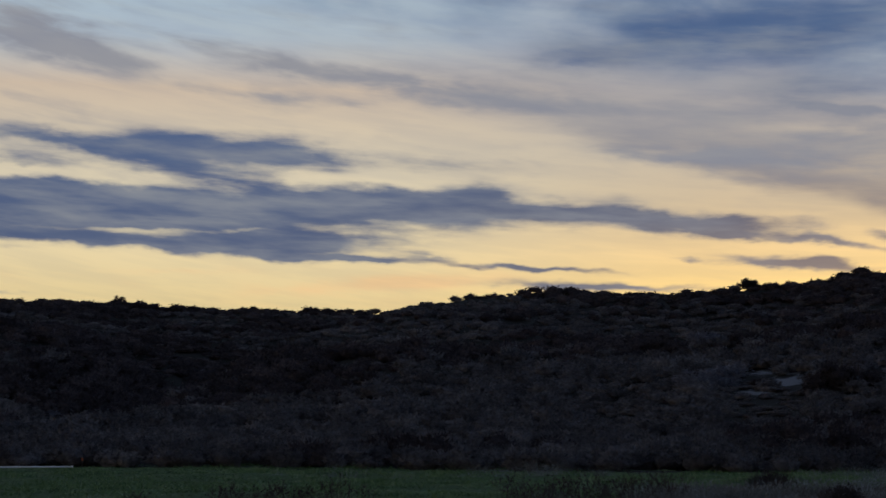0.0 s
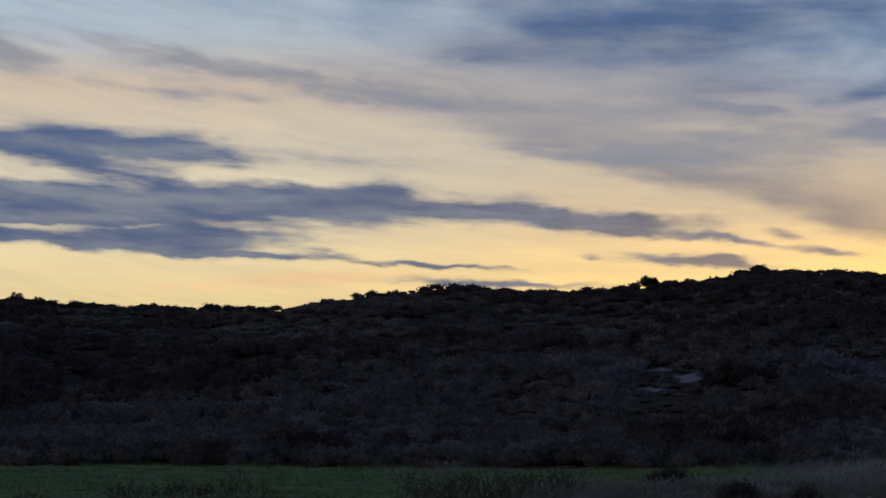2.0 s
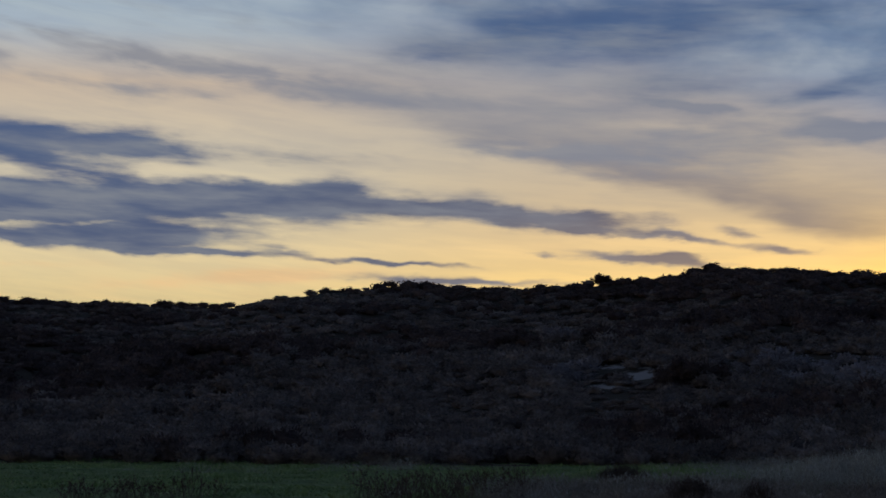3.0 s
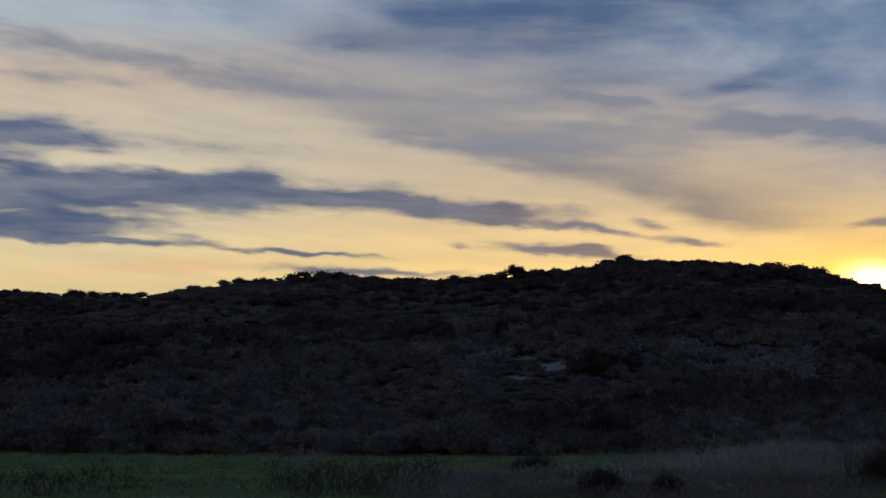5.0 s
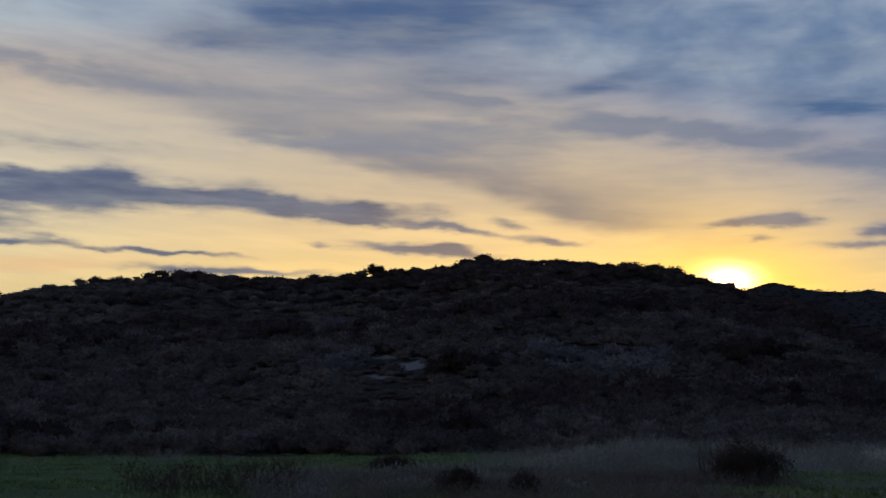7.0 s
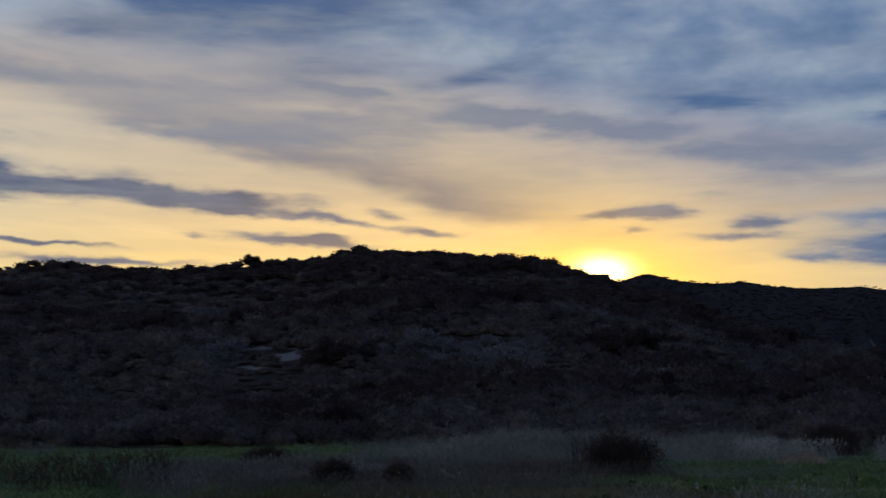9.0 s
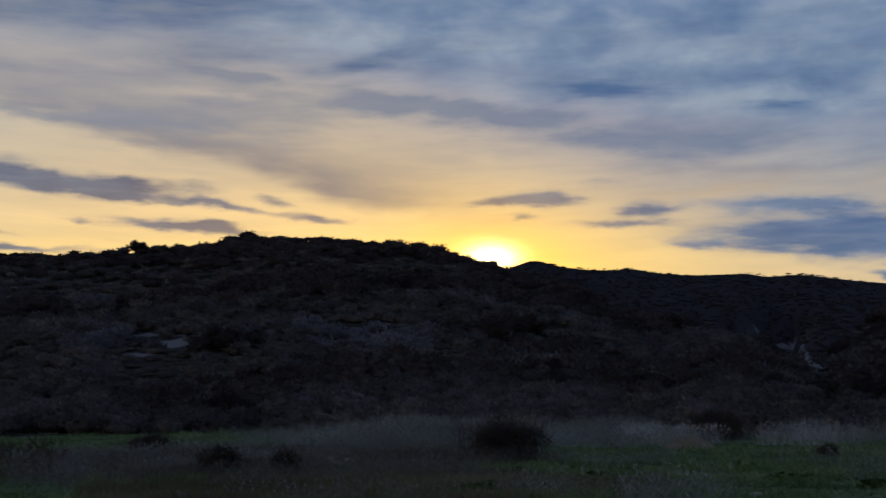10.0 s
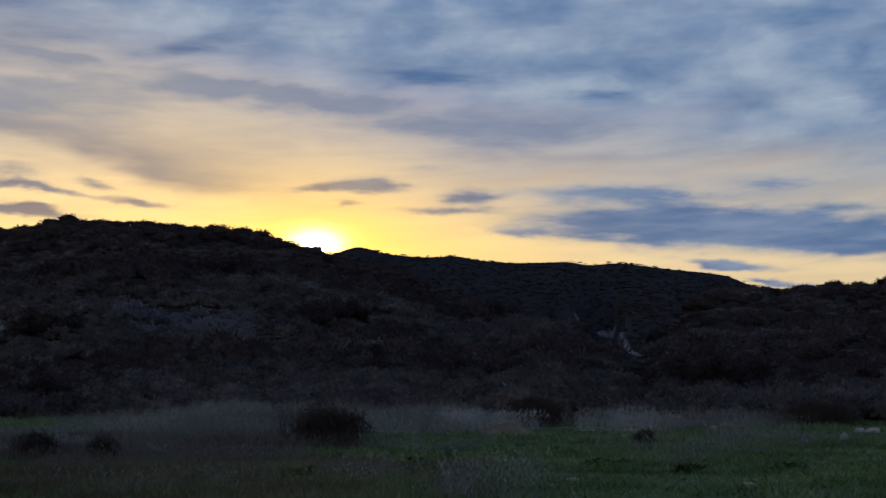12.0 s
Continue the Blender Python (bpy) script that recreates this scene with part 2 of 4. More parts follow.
veil_amount = W.mul(W.step(W.add(W.mul(veil, W.add(0.3, W.mul(wisps, 1.1))), W.add(W.mul(W.sub(grain, 0.49), W.lerp(1.5, 2.6, high)), W.mul(W.sub(wisps, 0.5), W.lerp(1.3, 2.2, high)))), -0.1, 1.8), 0.92)
veil_colour = W.mix(W.step(EL, 5.2, 7.5), lin(236, 198, 146), W.mix(W.step(AZ, 12.0, 26.0), lin(140, 142, 150), lin(122, 132, 152)))
sky_1 = W.mix(veil_amount, sky_0, veil_colour)
body = W.fbm(W.vec(W.mul(AZ, 0.50), W.mul(level_v, 1.7), 7.7), 1.0, 5.0, 0.52)
fibre = W.fbm(W.vec(W.mul(AZ, 0.45), W.mul(W.add(EL, W.mul(AZ, 0.05)), 3.2), 8.3), 1.0, 4.0, 0.52, 0.3)
shade = W.fbm(W.vec(W.mul(AZ, 0.28), W.mul(level_v, 1.5), 11.3), 1.0, 4.0, 0.5)
mass = W.add(dark, W.mul(W.add(W.sub(body, 0.5), W.mul(W.sub(fibre, 0.5), W.step(EL, 8.5, 11.0, 0.8, 0.25))), W.mul(W.m("MAXIMUM", W.m("MINIMUM", W.mul(dark, 1.7), 0.75), 0.0), W.step(EL, 8.5, 11.0, 1.7, 0.9))))
sunward = W.m("EXPONENT", W.mul(W.add(W.m("POWER", W.m("DIVIDE", W.sub(AZ, 15.5), 9.0), 2.0), W.m("POWER", W.m("DIVIDE", W.sub(EL, 4.4), 2.7), 2.0)), -1.0))
dark_amount = W.mul(W.step(mass, W.step(EL, 9.2, 11.0, 0.05, -0.1), W.step(EL, 9.2, 11.0, 1.18, 1.75)), W.mul(W.lerp(0.93, 0.85, sunward), W.step(EL, 9.2, 11.0, 1.0, 0.9)))
slate = W.mix(W.step(EL, 6.0, 10.5), W.mix(W.step(AZ, -8.0, 9.0), lin(54, 79, 120), lin(80, 90, 114)), lin(62, 89, 130))
slate = W.mix(W.step(AZ, 14.0, 28.0), slate, lin(70, 103, 142))
pale_slate = W.mix(W.step(AZ, 3.0, 30.0), lin(118, 126, 140), lin(122, 138, 162))
dark_colour = W.mix(W.step(W.add(W.mul(W.m("MINIMUM", mass, 1.05), 0.55), W.add(W.mul(W.sub(shade, 0.5), 2.0), W.mul(W.sub(fibre, 0.5), 0.9))), 0.02, 0.98), pale_slate, slate)
dark_colour = W.mix(W.mul(sunward, 0.6), dark_colour, lin(134, 120, 122))
sky_2 = W.mix(dark_amount, sky_1, dark_colour)
sky_2 = W.mix(1.0, sky_2, W.mix(W.step(AZ, 8.0, 30.0), (1.0, 1.0, 1.03, 1), (0.86, 0.92, 1.0, 1)), "MULTIPLY")

# fine streaks over the whole sky
streak = W.fbm(W.vec(W.mul(AZ, 0.26), W.mul(streak_v, 2.1), 6.6), 1.0, 5.0, 0.55, 0.25)
sky_2 = W.mix(1.0, sky_2, W.mix(W.step(streak, 0.34, 0.66), (1.05, 1.04, 1.01, 1), (0.94, 0.95, 0.975, 1)), "MULTIPLY")


# brightness round the low sun
def glow(az, el, wide, tall):
    a, b = W.m("DIVIDE", W.sub(AZ, az), wide), W.m("DIVIDE", W.sub(EL, el), tall)
    return W.add(W.mul(a, a), W.mul(b, b))


core = W.m("EXPONENT", W.mul(glow(20.72, 4.15, 0.74, 0.40), -1.0))
halo = W.m("EXPONENT", W.mul(W.m("SQRT", glow(20.7, 4.0, 2.3, 1.15)), -1.0))
warm = W.mix(1.0, sky_2, W.mix(halo, (1, 1, 1, 1), (1.1, 0.95, 0.25, 1)), "MULTIPLY")
sky_3 = W.mix(1.0, warm, W.mix(1.0, W.mix(core, (0, 0, 0, 1), (4.0, 3.2, 1.7, 1)), W.mix(halo, (0, 0, 0, 1), (0.80, 0.38, 0.0, 1)), "ADD"), "ADD")
background = W.node("ShaderNodeBackground")
W.put(background.inputs[0], sky_3)
background.inputs[1].default_value = 1.0
W.put(W.node("ShaderNodeOutputWorld").inputs[0], background.outputs[0])


# ---------------------------------------------------------------- materials
def material(name, colours, scale=1.0, rough=0.85, bump=0.0, bump_scale=None, island=0.0, through_light=0.0, mask=None, leafy=0.0):
    """A surface whose colour drifts between the given ones at two sizes, in metres."""
    mat = bpy.data.materials.new(name)
    mat.use_nodes = True
    n = Net(mat.node_tree)
    bsdf = mat.node_tree.nodes["Principled BSDF"]
    where = n.node("ShaderNodeNewGeometry")
    place = where.outputs["Position"]
    big = n.fbm(place, 1.0 / (scale * 4), 3.0, 0.55)
    small = n.fbm(place, 1.0 / (scale * 0.4), 4.0, 0.6)
    t = n.m("MULTIPLY_ADD", big, 1.3, n.m("MULTIPLY_ADD", small, 0.9, -0.6))
    if island:
        t = n.m("MULTIPLY_ADD", n.sub(where.outputs["Random Per Island"], 0.5), island, t)
    k = len(colours) - 1
    col = n.ramp(n.m("ADD", t, 0.0, clamp=True), [(0.15 + 0.7 * i / max(k, 1), c) for i, c in enumerate(colours)])
    for attribute, colour, width in (mask or ()):
        a = n.tree.nodes.new("ShaderNodeAttribute")
        a.attribute_name = attribute
        edge = n.add(a.outputs["Fac"], n.mul(n.sub(small, 0.5), width))
        col = n.mix(n.step(edge, 0.35, 0.65), col, colour)
    if leafy:  # leaf flecks, with the shade of the gaps between them put into the colour
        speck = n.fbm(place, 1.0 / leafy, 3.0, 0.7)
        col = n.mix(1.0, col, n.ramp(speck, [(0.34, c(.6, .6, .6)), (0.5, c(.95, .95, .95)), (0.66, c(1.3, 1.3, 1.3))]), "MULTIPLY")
        plant = n.tree.nodes.new("ShaderNodeAttribute")
        plant.attribute_name = "tone"
        col = n.mix(1.0, col, n.ramp(plant.outputs["Fac"], [(0.0, c(.72, .72, .72)), (0.6, c(.97, .97, .97)), (1.0, c(1.25, 1.24, 1.22))]), "MULTIPLY")
        b = n.node("ShaderNodeBump", Strength=0.6, Distance=leafy * 0.4)
        n.put(b.inputs["Height"], speck)
        n.put(bsdf.inputs["Normal"], b.outputs[0])
    n.put(bsdf.inputs["Base Color"], col)
    bsdf.inputs["Roughness"].default_value = rough
    bsdf.inputs["Specular IOR Level"].default_value = 0.04 if rough > 0.8 else 0.2
    if bump:
        b = n.node("ShaderNodeBump", Strength=bump, Distance=bump_scale or scale * 0.1)
        n.put(b.inputs["Height"], small)
        n.put(bsdf.inputs["Normal"], b.outputs[0])
    if through_light:
        tr = n.node("ShaderNodeBsdfTranslucent")
        n.put(tr.inputs[0], col)
        mx = n.node("ShaderNodeMixShader", Fac=through_light)
        n.put(mx.inputs[1], bsdf.outputs[0])
        n.put(mx.inputs[2], tr.outputs[0])
        n.put(mat.node_tree.nodes["Material Output"].inputs[0], mx.outputs[0])
    return mat


def c(r, g, b):
    return (r, g, b, 1.0)


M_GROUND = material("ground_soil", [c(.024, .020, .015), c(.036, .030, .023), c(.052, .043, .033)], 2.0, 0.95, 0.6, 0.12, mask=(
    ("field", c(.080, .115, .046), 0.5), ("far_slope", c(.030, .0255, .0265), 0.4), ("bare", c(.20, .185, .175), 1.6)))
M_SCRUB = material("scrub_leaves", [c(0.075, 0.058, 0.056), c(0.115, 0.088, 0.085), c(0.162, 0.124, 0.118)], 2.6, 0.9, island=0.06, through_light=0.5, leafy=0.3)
M_FAR = material("far_scrub", [c(0.067, 0.057, 0.061), c(0.098, 0.084, 0.089), c(0.139, 0.119, 0.125)], 8.0, 0.9, island=0.2, through_light=0.5)
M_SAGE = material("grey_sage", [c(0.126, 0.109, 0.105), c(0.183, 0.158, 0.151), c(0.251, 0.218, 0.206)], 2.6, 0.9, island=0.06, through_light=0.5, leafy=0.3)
M_PALE = material("leafless_scrub", [c(0.155, 0.144, 0.159), c(0.218, 0.204, 0.221), c(0.299, 0.279, 0.301)], 2.0, 0.9, island=0.6, through_light=0.5)
M_GRASS = material("green_grass", [c(.043, .080, .031), c(.097, .165, .057), c(.150, .235, .080), c(.29, .335, .18)], 0.6, 0.7, island=0.4)
M_DRY = material("dry_grass", [c(.13, .136, .125), c(.21, .218, .205), c(.34, .35, .335)], 1.0, 0.9, island=0.6)
M_BUSH = material("bush_leaves", [c(0.039, 0.033, 0.027), c(0.072, 0.060, 0.052), c(0.124, 0.104, 0.091)], 0.5, 0.9, island=0.5, through_light=0.5)
M_TWIG = material("dark_twigs", [c(.058, .042, .037), c(.10, .077, .067)], 0.3, 0.9)
M_ROCK = material("pale_rock", [c(.24, .22, .19), c(.35, .325, .285), c(.48, .45, .40)], 0.3, 0.9, 0.6, 0.03)
M_PIPE = material("white_paint", [c(.72, .73, .74), c(.8, .8, .8)], 1.0, 0.5)
M_OLIVE = material("withered_grass", [c(.09, .086, .05), c(.15, .14, .08), c(.24, .22, .14)], 1.0, 0.85, island=0.5)
M_EARTH = material("dry_earth", [c(.15, .115, .08), c(.22, .175, .125), c(.30, .24, .175)], 0.5, 0.95, 0.7, 0.04)
M_PLUME = material("pale_plumes", [c(.28, .28, .28), c(.40, .40, .40), c(.52, .52, .52)], 0.6, 0.9, island=0.5)
M_WEED = material("weed_stalks", [c(.09, .082, .076), c(.15, .138, .128), c(.23, .21, .195)], 0.8, 0.9, island=0.5)
M_STAKE = material("orange_stake", [c(.35, .08, .03), c(.45, .12, .05)], 0.3, 0.7)

# ---------------------------------------------------------------- lie of the land
lattice = np.random.RandomState(7).rand(256, 256)


def value_noise(x, y):
    xi, yi = np.floor(x).astype(int), np.floor(y).astype(int)
    fx, fy = x - xi, y - yi
    fx, fy = fx * fx * (3 - 2 * fx), fy * fy * (3 - 2 * fy)
    a, b = lattice[xi % 256, yi % 256], lattice[(xi + 1) % 256, yi % 256]
    d, e = lattice[xi % 256, (yi + 1) % 256], lattice[(xi + 1) % 256, (yi + 1) % 256]
    return (a + (b - a) * fx) * (1 - fy) + (d + (e - d) * fx) * fy


def rolling(x, y, size, octaves=3):
    total, weight = 0.0, 1.0
    for k in range(octaves):
        total = total + weight * (value_noise(x / size + 17.3 * k, y / size + 5.1 * k) - 0.5)
        size, weight = size / 2.03, weight / 2
    return total


FINE_AZ = np.arange(-100, 101, 0.1)


class Ridge:
    """A hill whose crest runs across the view: crest height as an angle, crest distance and foot distance over the bearing."""

    def __init__(self, crest, distance, foot, bend=1.2, fall=0.25):
        blur = np.exp(-np.linspace(-2, 2, 11) ** 2)
        blur /= blur.sum()

        def table(pairs):
            v = np.interp(FINE_AZ, [p[0] for p in pairs], [p[1] for p in pairs])
            return np.convolve(np.pad(v, 5, mode="edge"), blur, "valid")

        self.el, self.far, self.foot = table(crest), table(distance), table(foot)
        self.bend, self.fall = bend, fall

    def height(self, az, r):
        el, far, foot = (np.interp(az, FINE_AZ, v) for v in (self.el, self.far, self.foot))
        foot = np.minimum(foot, far - 12)
        top = EYE + far * np.tan(np.radians(el))
        s = np.clip((r - foot) / (far - foot), 0, 1)
        front = top * s ** self.bend
        return np.where(r <= far, front, top - (r - far) * self.fall - np.minimum((r - far) ** 2 * 0.002, 30))


HILLS = []
# the back hill
HILLS.append(Ridge([(-90, 0.80), (-60, 2.00), (-30, 3.50), (-14, 4.08), (-12.8, 3.99), (-11.9, 4.03), (-10.9, 3.91), (-9.3, 3.78), (-8.6, 3.72), (-7.2, 3.63), (-6.1, 3.68), (-5.1, 3.71),
              (-3.3, 3.78), (-2.4, 3.82), (-0.4, 3.70), (4, 3.20), (10, 2.00), (16, 0.00)],
             [(-90, 300), (-13, 350), (0, 380), (10, 400)],
             [(-90, 90), (-20, 95), (-13.7, 106), (-10, 134), (-7, 176), (-3.3, 240), (0, 270), (12, 280)], 1.05))
# the main hill and its spur
HILLS.append(Ridge([(-30, -1.00), (-20, -0.90), (-13.7, -0.58), (-10.3, 0.11), (-6.8, 1.35), (-3.3, 3.02), (-1.8, 3.66), (-0.8, 4.16), (-0.1, 4.15), (0.8, 4.37), (1.7, 4.42), (2.4, 4.45),
              (3, 4.46), (3.9, 4.36), (4.9, 4.27), (5.8, 4.22), (6.7, 4.22), (7.4, 4.24), (8.5, 4.22), (9.2, 4.25), (10.4, 4.30), (11, 4.35), (12, 4.57), (13, 4.92),
              (14.1, 4.93), (15.5, 4.88), (16.7, 4.81), (17.9, 4.79), (18.6, 4.64), (19.3, 4.34), (20, 4.12), (20.8, 3.94), (21.2, 3.76), (23.3, 3.15), (25.9, 2.15), (28.6, 1.15),
              (30.4, 0.20), (34, -1.30)],
             [(-20, 100), (-13.7, 108), (-10.3, 130), (-6.8, 170), (-3.3, 235), (-.8, 280), (3, 300), (14, 300), (21, 290), (25, 220), (28.6, 160), (31, 115), (36, 95)],
             [(-20, 90), (0, 83), (12, 78), (22, 76), (30, 64), (36, 62)]))
# the distant ridge
HILLS.append(Ridge([(0, 1.00), (10, 2.00), (16, 3.00), (19.7, 3.42), (21.1, 3.81), (21.6, 3.94), (22.05, 4.12), (22.6, 3.96), (23.1, 3.87), (24.2, 3.78), (25.3, 3.81), (25.8, 3.67),
              (27, 3.55), (28.2, 3.56), (28.75, 3.62), (29.3, 3.48), (30.3, 3.53), (31.2, 3.39), (32, 3.26), (33.75, 3.03), (34.5, 2.69), (38, 2.30), (48, 2.50), (60, 1.80),
              (95, 0.60)],
             [(0, 800), (40, 740), (95, 800)], [(0, 160), (24, 130), (34, 120), (60, 150)], 2.1))
# the hill across the valley
HILLS.append(Ridge([(26, -1.20), (30, 0.10), (31.3, 0.85), (33, 1.86), (34.2, 2.36), (34.9, 2.39), (35.8, 2.44), (36.8, 2.65), (38.5, 2.48), (46, 2.80), (60, 2.20), (95, 0.80)],
             [(26, 110), (30, 150), (33, 250), (34.5, 300), (37, 320), (60, 320)], [(26, 70), (60, 90)]))
# the near spur
HILLS.append(Ridge([(27, -1.5), (31.2, -1.0), (33.9, -.5), (36.5, .13), (38.5, .7), (45, 1.6), (60, 1.2), (95, .5)],
             [(27, 85), (31, 92), (34, 120), (36.5, 150), (38.5, 170), (60, 190)], [(27, 62), (60, 64)]))


def land(x, y):
    x, y = np.asarray(x, float), np.asarray(y, float)
    az, r = np.degrees(np.arctan2(x, y)), np.hypot(x, y)
    h = np.zeros_like(r)
    for hill in HILLS:
        h = np.maximum(h, hill.height(az, r))
    rough = np.minimum(h, 10) / 10
    h = h + rough * 6.0 * rolling(az / 3.6 + 20, r / 300, 1.0, 2) * np.clip(1.1 - h / 24, 0.06, 1)
    h = h + rough * (3.2 * rolling(x, y, 42) * np.clip(1.2 - h / 40, .25, 1) + 0.9 * rolling(x + 90, y, 9) * np.clip(1.8 - r / 250, 0, 1))
    h = h - 40 * np.clip(rolling(az / 1.5 + 4, r / 500, 1.0, 3) + .1, 0, 1) * np.clip((700 - r) / 200, 0, 1) * np.clip((r - 400) / 80, 0, 1)
    far = np.clip((r - 900) / 1500, 0, 1)
    h = h + far * (22 * rolling(x, y, 900) + 6)
    return h + 0.16 * rolling(x + 31, y + 8, 5.0) * np.clip(r / 20, 0, 1) * (1 - rough)


def far_ridge(x, y):
    """Where the land belongs to the distant ridge."""
    az, r = np.degrees(np.arctan2(x, y)), np.hypot(x, y)
    near = np.maximum.reduce([HILLS[k].height(az, r) for k in (0, 1, 3, 4)])
    return (r > 150) & (HILLS[2].height(az, r) > near + .3)


def on_land(az, el):
    """The first place where the land rises into the given direction as seen from the walker's eye."""
    r = np.geomspace(8, 1500, 4000)
    a = radians(az)
    x, y = r * math.sin(a), r * math.cos(a)
    up = land(x, y) - EYE - r * math.tan(radians(el))
    k = int(np.argmax(up > 0))
    return float(x[k]), float(y[k]), float(land(x[k], y[k]))


def on_crest(az, nearest=90, farthest=600):
    """The skyline of the land in a bearing."""
    r = np.linspace(nearest, farthest, 2000)
    x, y = r * math.sin(radians(az)), r * math.cos(radians(az))
    k = int(np.argmax((land(x, y) - EYE) / r))
    return float(x[k]), float(y[k]), float(land(x[k], y[k]))


def on_field(az, r):
    a = radians(az)
    x, y = r * math.sin(a), r * math.cos(a)
    return x, y, float(land(x, y))


# bare earth on the slopes: bearing, height angle, half widths, strength
BARE = [(9.85, 1.86, .6, .10, 1.25), (10.7, 1.58, .6, .11, 1.25), (9.7, 1.23, .7, .08, 1.2), (11.0, 1.80, .4, .07, 1.1), (19.3, 1.58, .6, .08, 1.0), (17.0, .98, .45, .06, 1.0),
        (16.0, 2.15, .9, .05, .55), (34.3, 2.45, .14, .08, .75), (34.2, 2.15, .13, .10, .8), (33.7, 1.99, .22, .06, .65), (28.9, 1.78, .22, .10, .7), (32.0, 1.86, .07, .05, .9)]


TRAILS = [[(29.75, 1.30), (30.1, 1.2)], [(30.1, 1.26), (30.37, 1.1), (30.45, .89), (30.72, .66), (31.45, .39)], [(35.5, 0), (36.3, .34), (37.0, .65), (37.75, .97), (38.6, 1.17)]]


def bareness(x, y, z):
    az, r = np.degrees(np.arctan2(x, y)), np.hypot(x, y)
    el = np.degrees(np.arctan2(z - EYE, r))
    wob = rolling(x, y, 6.0) * 1.2
    out = np.zeros_like(r)
    for a, e, da, de, w in BARE:
        out = np.maximum(out, w * np.exp(-(((az - a) / da) ** 2 + ((el - e) / de) ** 2)) * (1 + wob))
    for line in TRAILS:
        for (a0, e0), (a1, e1) in zip(line, line[1:]):
            ux, uy = a1 - a0, 2.2 * (e1 - e0)
            px, py = az - a0, 2.2 * (el - e0)
            t = np.clip((px * ux + py * uy) / (ux * ux + uy * uy), 0, 1)
            out = np.maximum(out, 1.1 * np.exp(-((px - t * ux) ** 2 + (py - t * uy) ** 2) / np.where(az > 34, .06, .16) ** 2))
    return np.where(r > 80, out, 0)


def field_edge(az):
    return np.interp(az, [-90, -14, -5, 4, 12, 23, 27, 30, 36, 90], [92, 88, 82, 75, 73, 72, 64, 60, 58, 60])


def mesh_object(name, verts, faces, mat, normals=None, smooth=False):
    """One mesh from arrays of corners and faces (all faces with the same number of corners)."""
    me = bpy.data.meshes.new(name)
    verts, faces = np.asarray(verts, np.float32), np.asarray(faces, np.int32)
    n, k = faces.shape
    me.vertices.add(len(verts))
    me.vertices.foreach_set("co", verts.ravel())
    me.loops.add(n * k)
    me.loops.foreach_set("vertex_index", faces.ravel())
    me.polygons.add(n)
    me.polygons.foreach_set("loop_start", np.arange(0, n * k, k, dtype=np.int32))
    me.polygons.foreach_set("use_smooth", np.full(n, smooth or normals is not None))
    me.update(calc_edges=True)
    if normals is not None:
        at = me.attributes.new("custom_normal", "FLOAT_VECTOR", "POINT")
        at.data.foreach_set("vector", np.asarray(normals, np.float32).ravel())
        me.update()
    me.materials.append(mat)
    return new(name, me)


def build_ground():
    az = np.concatenate([np.arange(-180, -26, 4.0), np.arange(-26, 52, 0.22), np.arange(52, 180, 4.0)])
    r = np.concatenate([[1.0, 4, 8, 12, 16], np.geomspace(20, 420, 170), np.geomspace(430, 900, 70), np.geomspace(960, 4700, 24)])
    a = np.radians(az)
    X, Y = np.outer(r, np.sin(a)), np.outer(r, np.cos(a))
    Z = land(X, Y)
    nr, na = X.shape
    i = np.arange(nr * na).reshape(nr, na)
    nxt = np.roll(i, -1, axis=1)
    faces = np.stack([i[:-1], i[1:], nxt[1:], nxt[:-1]], -1).reshape(-1, 4)
    verts = np.stack([X, Y, Z], -1).reshape(-1, 3)
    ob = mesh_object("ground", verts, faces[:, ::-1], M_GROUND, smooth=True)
    flat = verts[:, 0], verts[:, 1], verts[:, 2]
    rr, aa = np.hypot(flat[0], flat[1]), np.degrees(np.arctan2(flat[0], flat[1]))
    for label, v in (("bare", bareness(*flat)), ("far_slope", far_ridge(flat[0], flat[1]).astype(float)), ("field", np.clip((field_edge(aa) + 4 - rr) / 6, 0, 1))):
        at = ob.data.attributes.new(label, "FLOAT", "POINT")
        at.data.foreach_set("value", v.astype(np.float32))
    # close the small hole underfoot
    bm = bmesh.new()
    bm.from_mesh(ob.data)
    bm.verts.ensure_lookup_table()
    bm.faces.new([bm.verts[k] for k in range(na)][::-1])
    bm.normal_update()
    bm.to_mesh(ob.data)
    bm.free()
    return tagged(ob, "grassy field running into brown scrub covered hills", "ground", kind="structure")


build_ground()


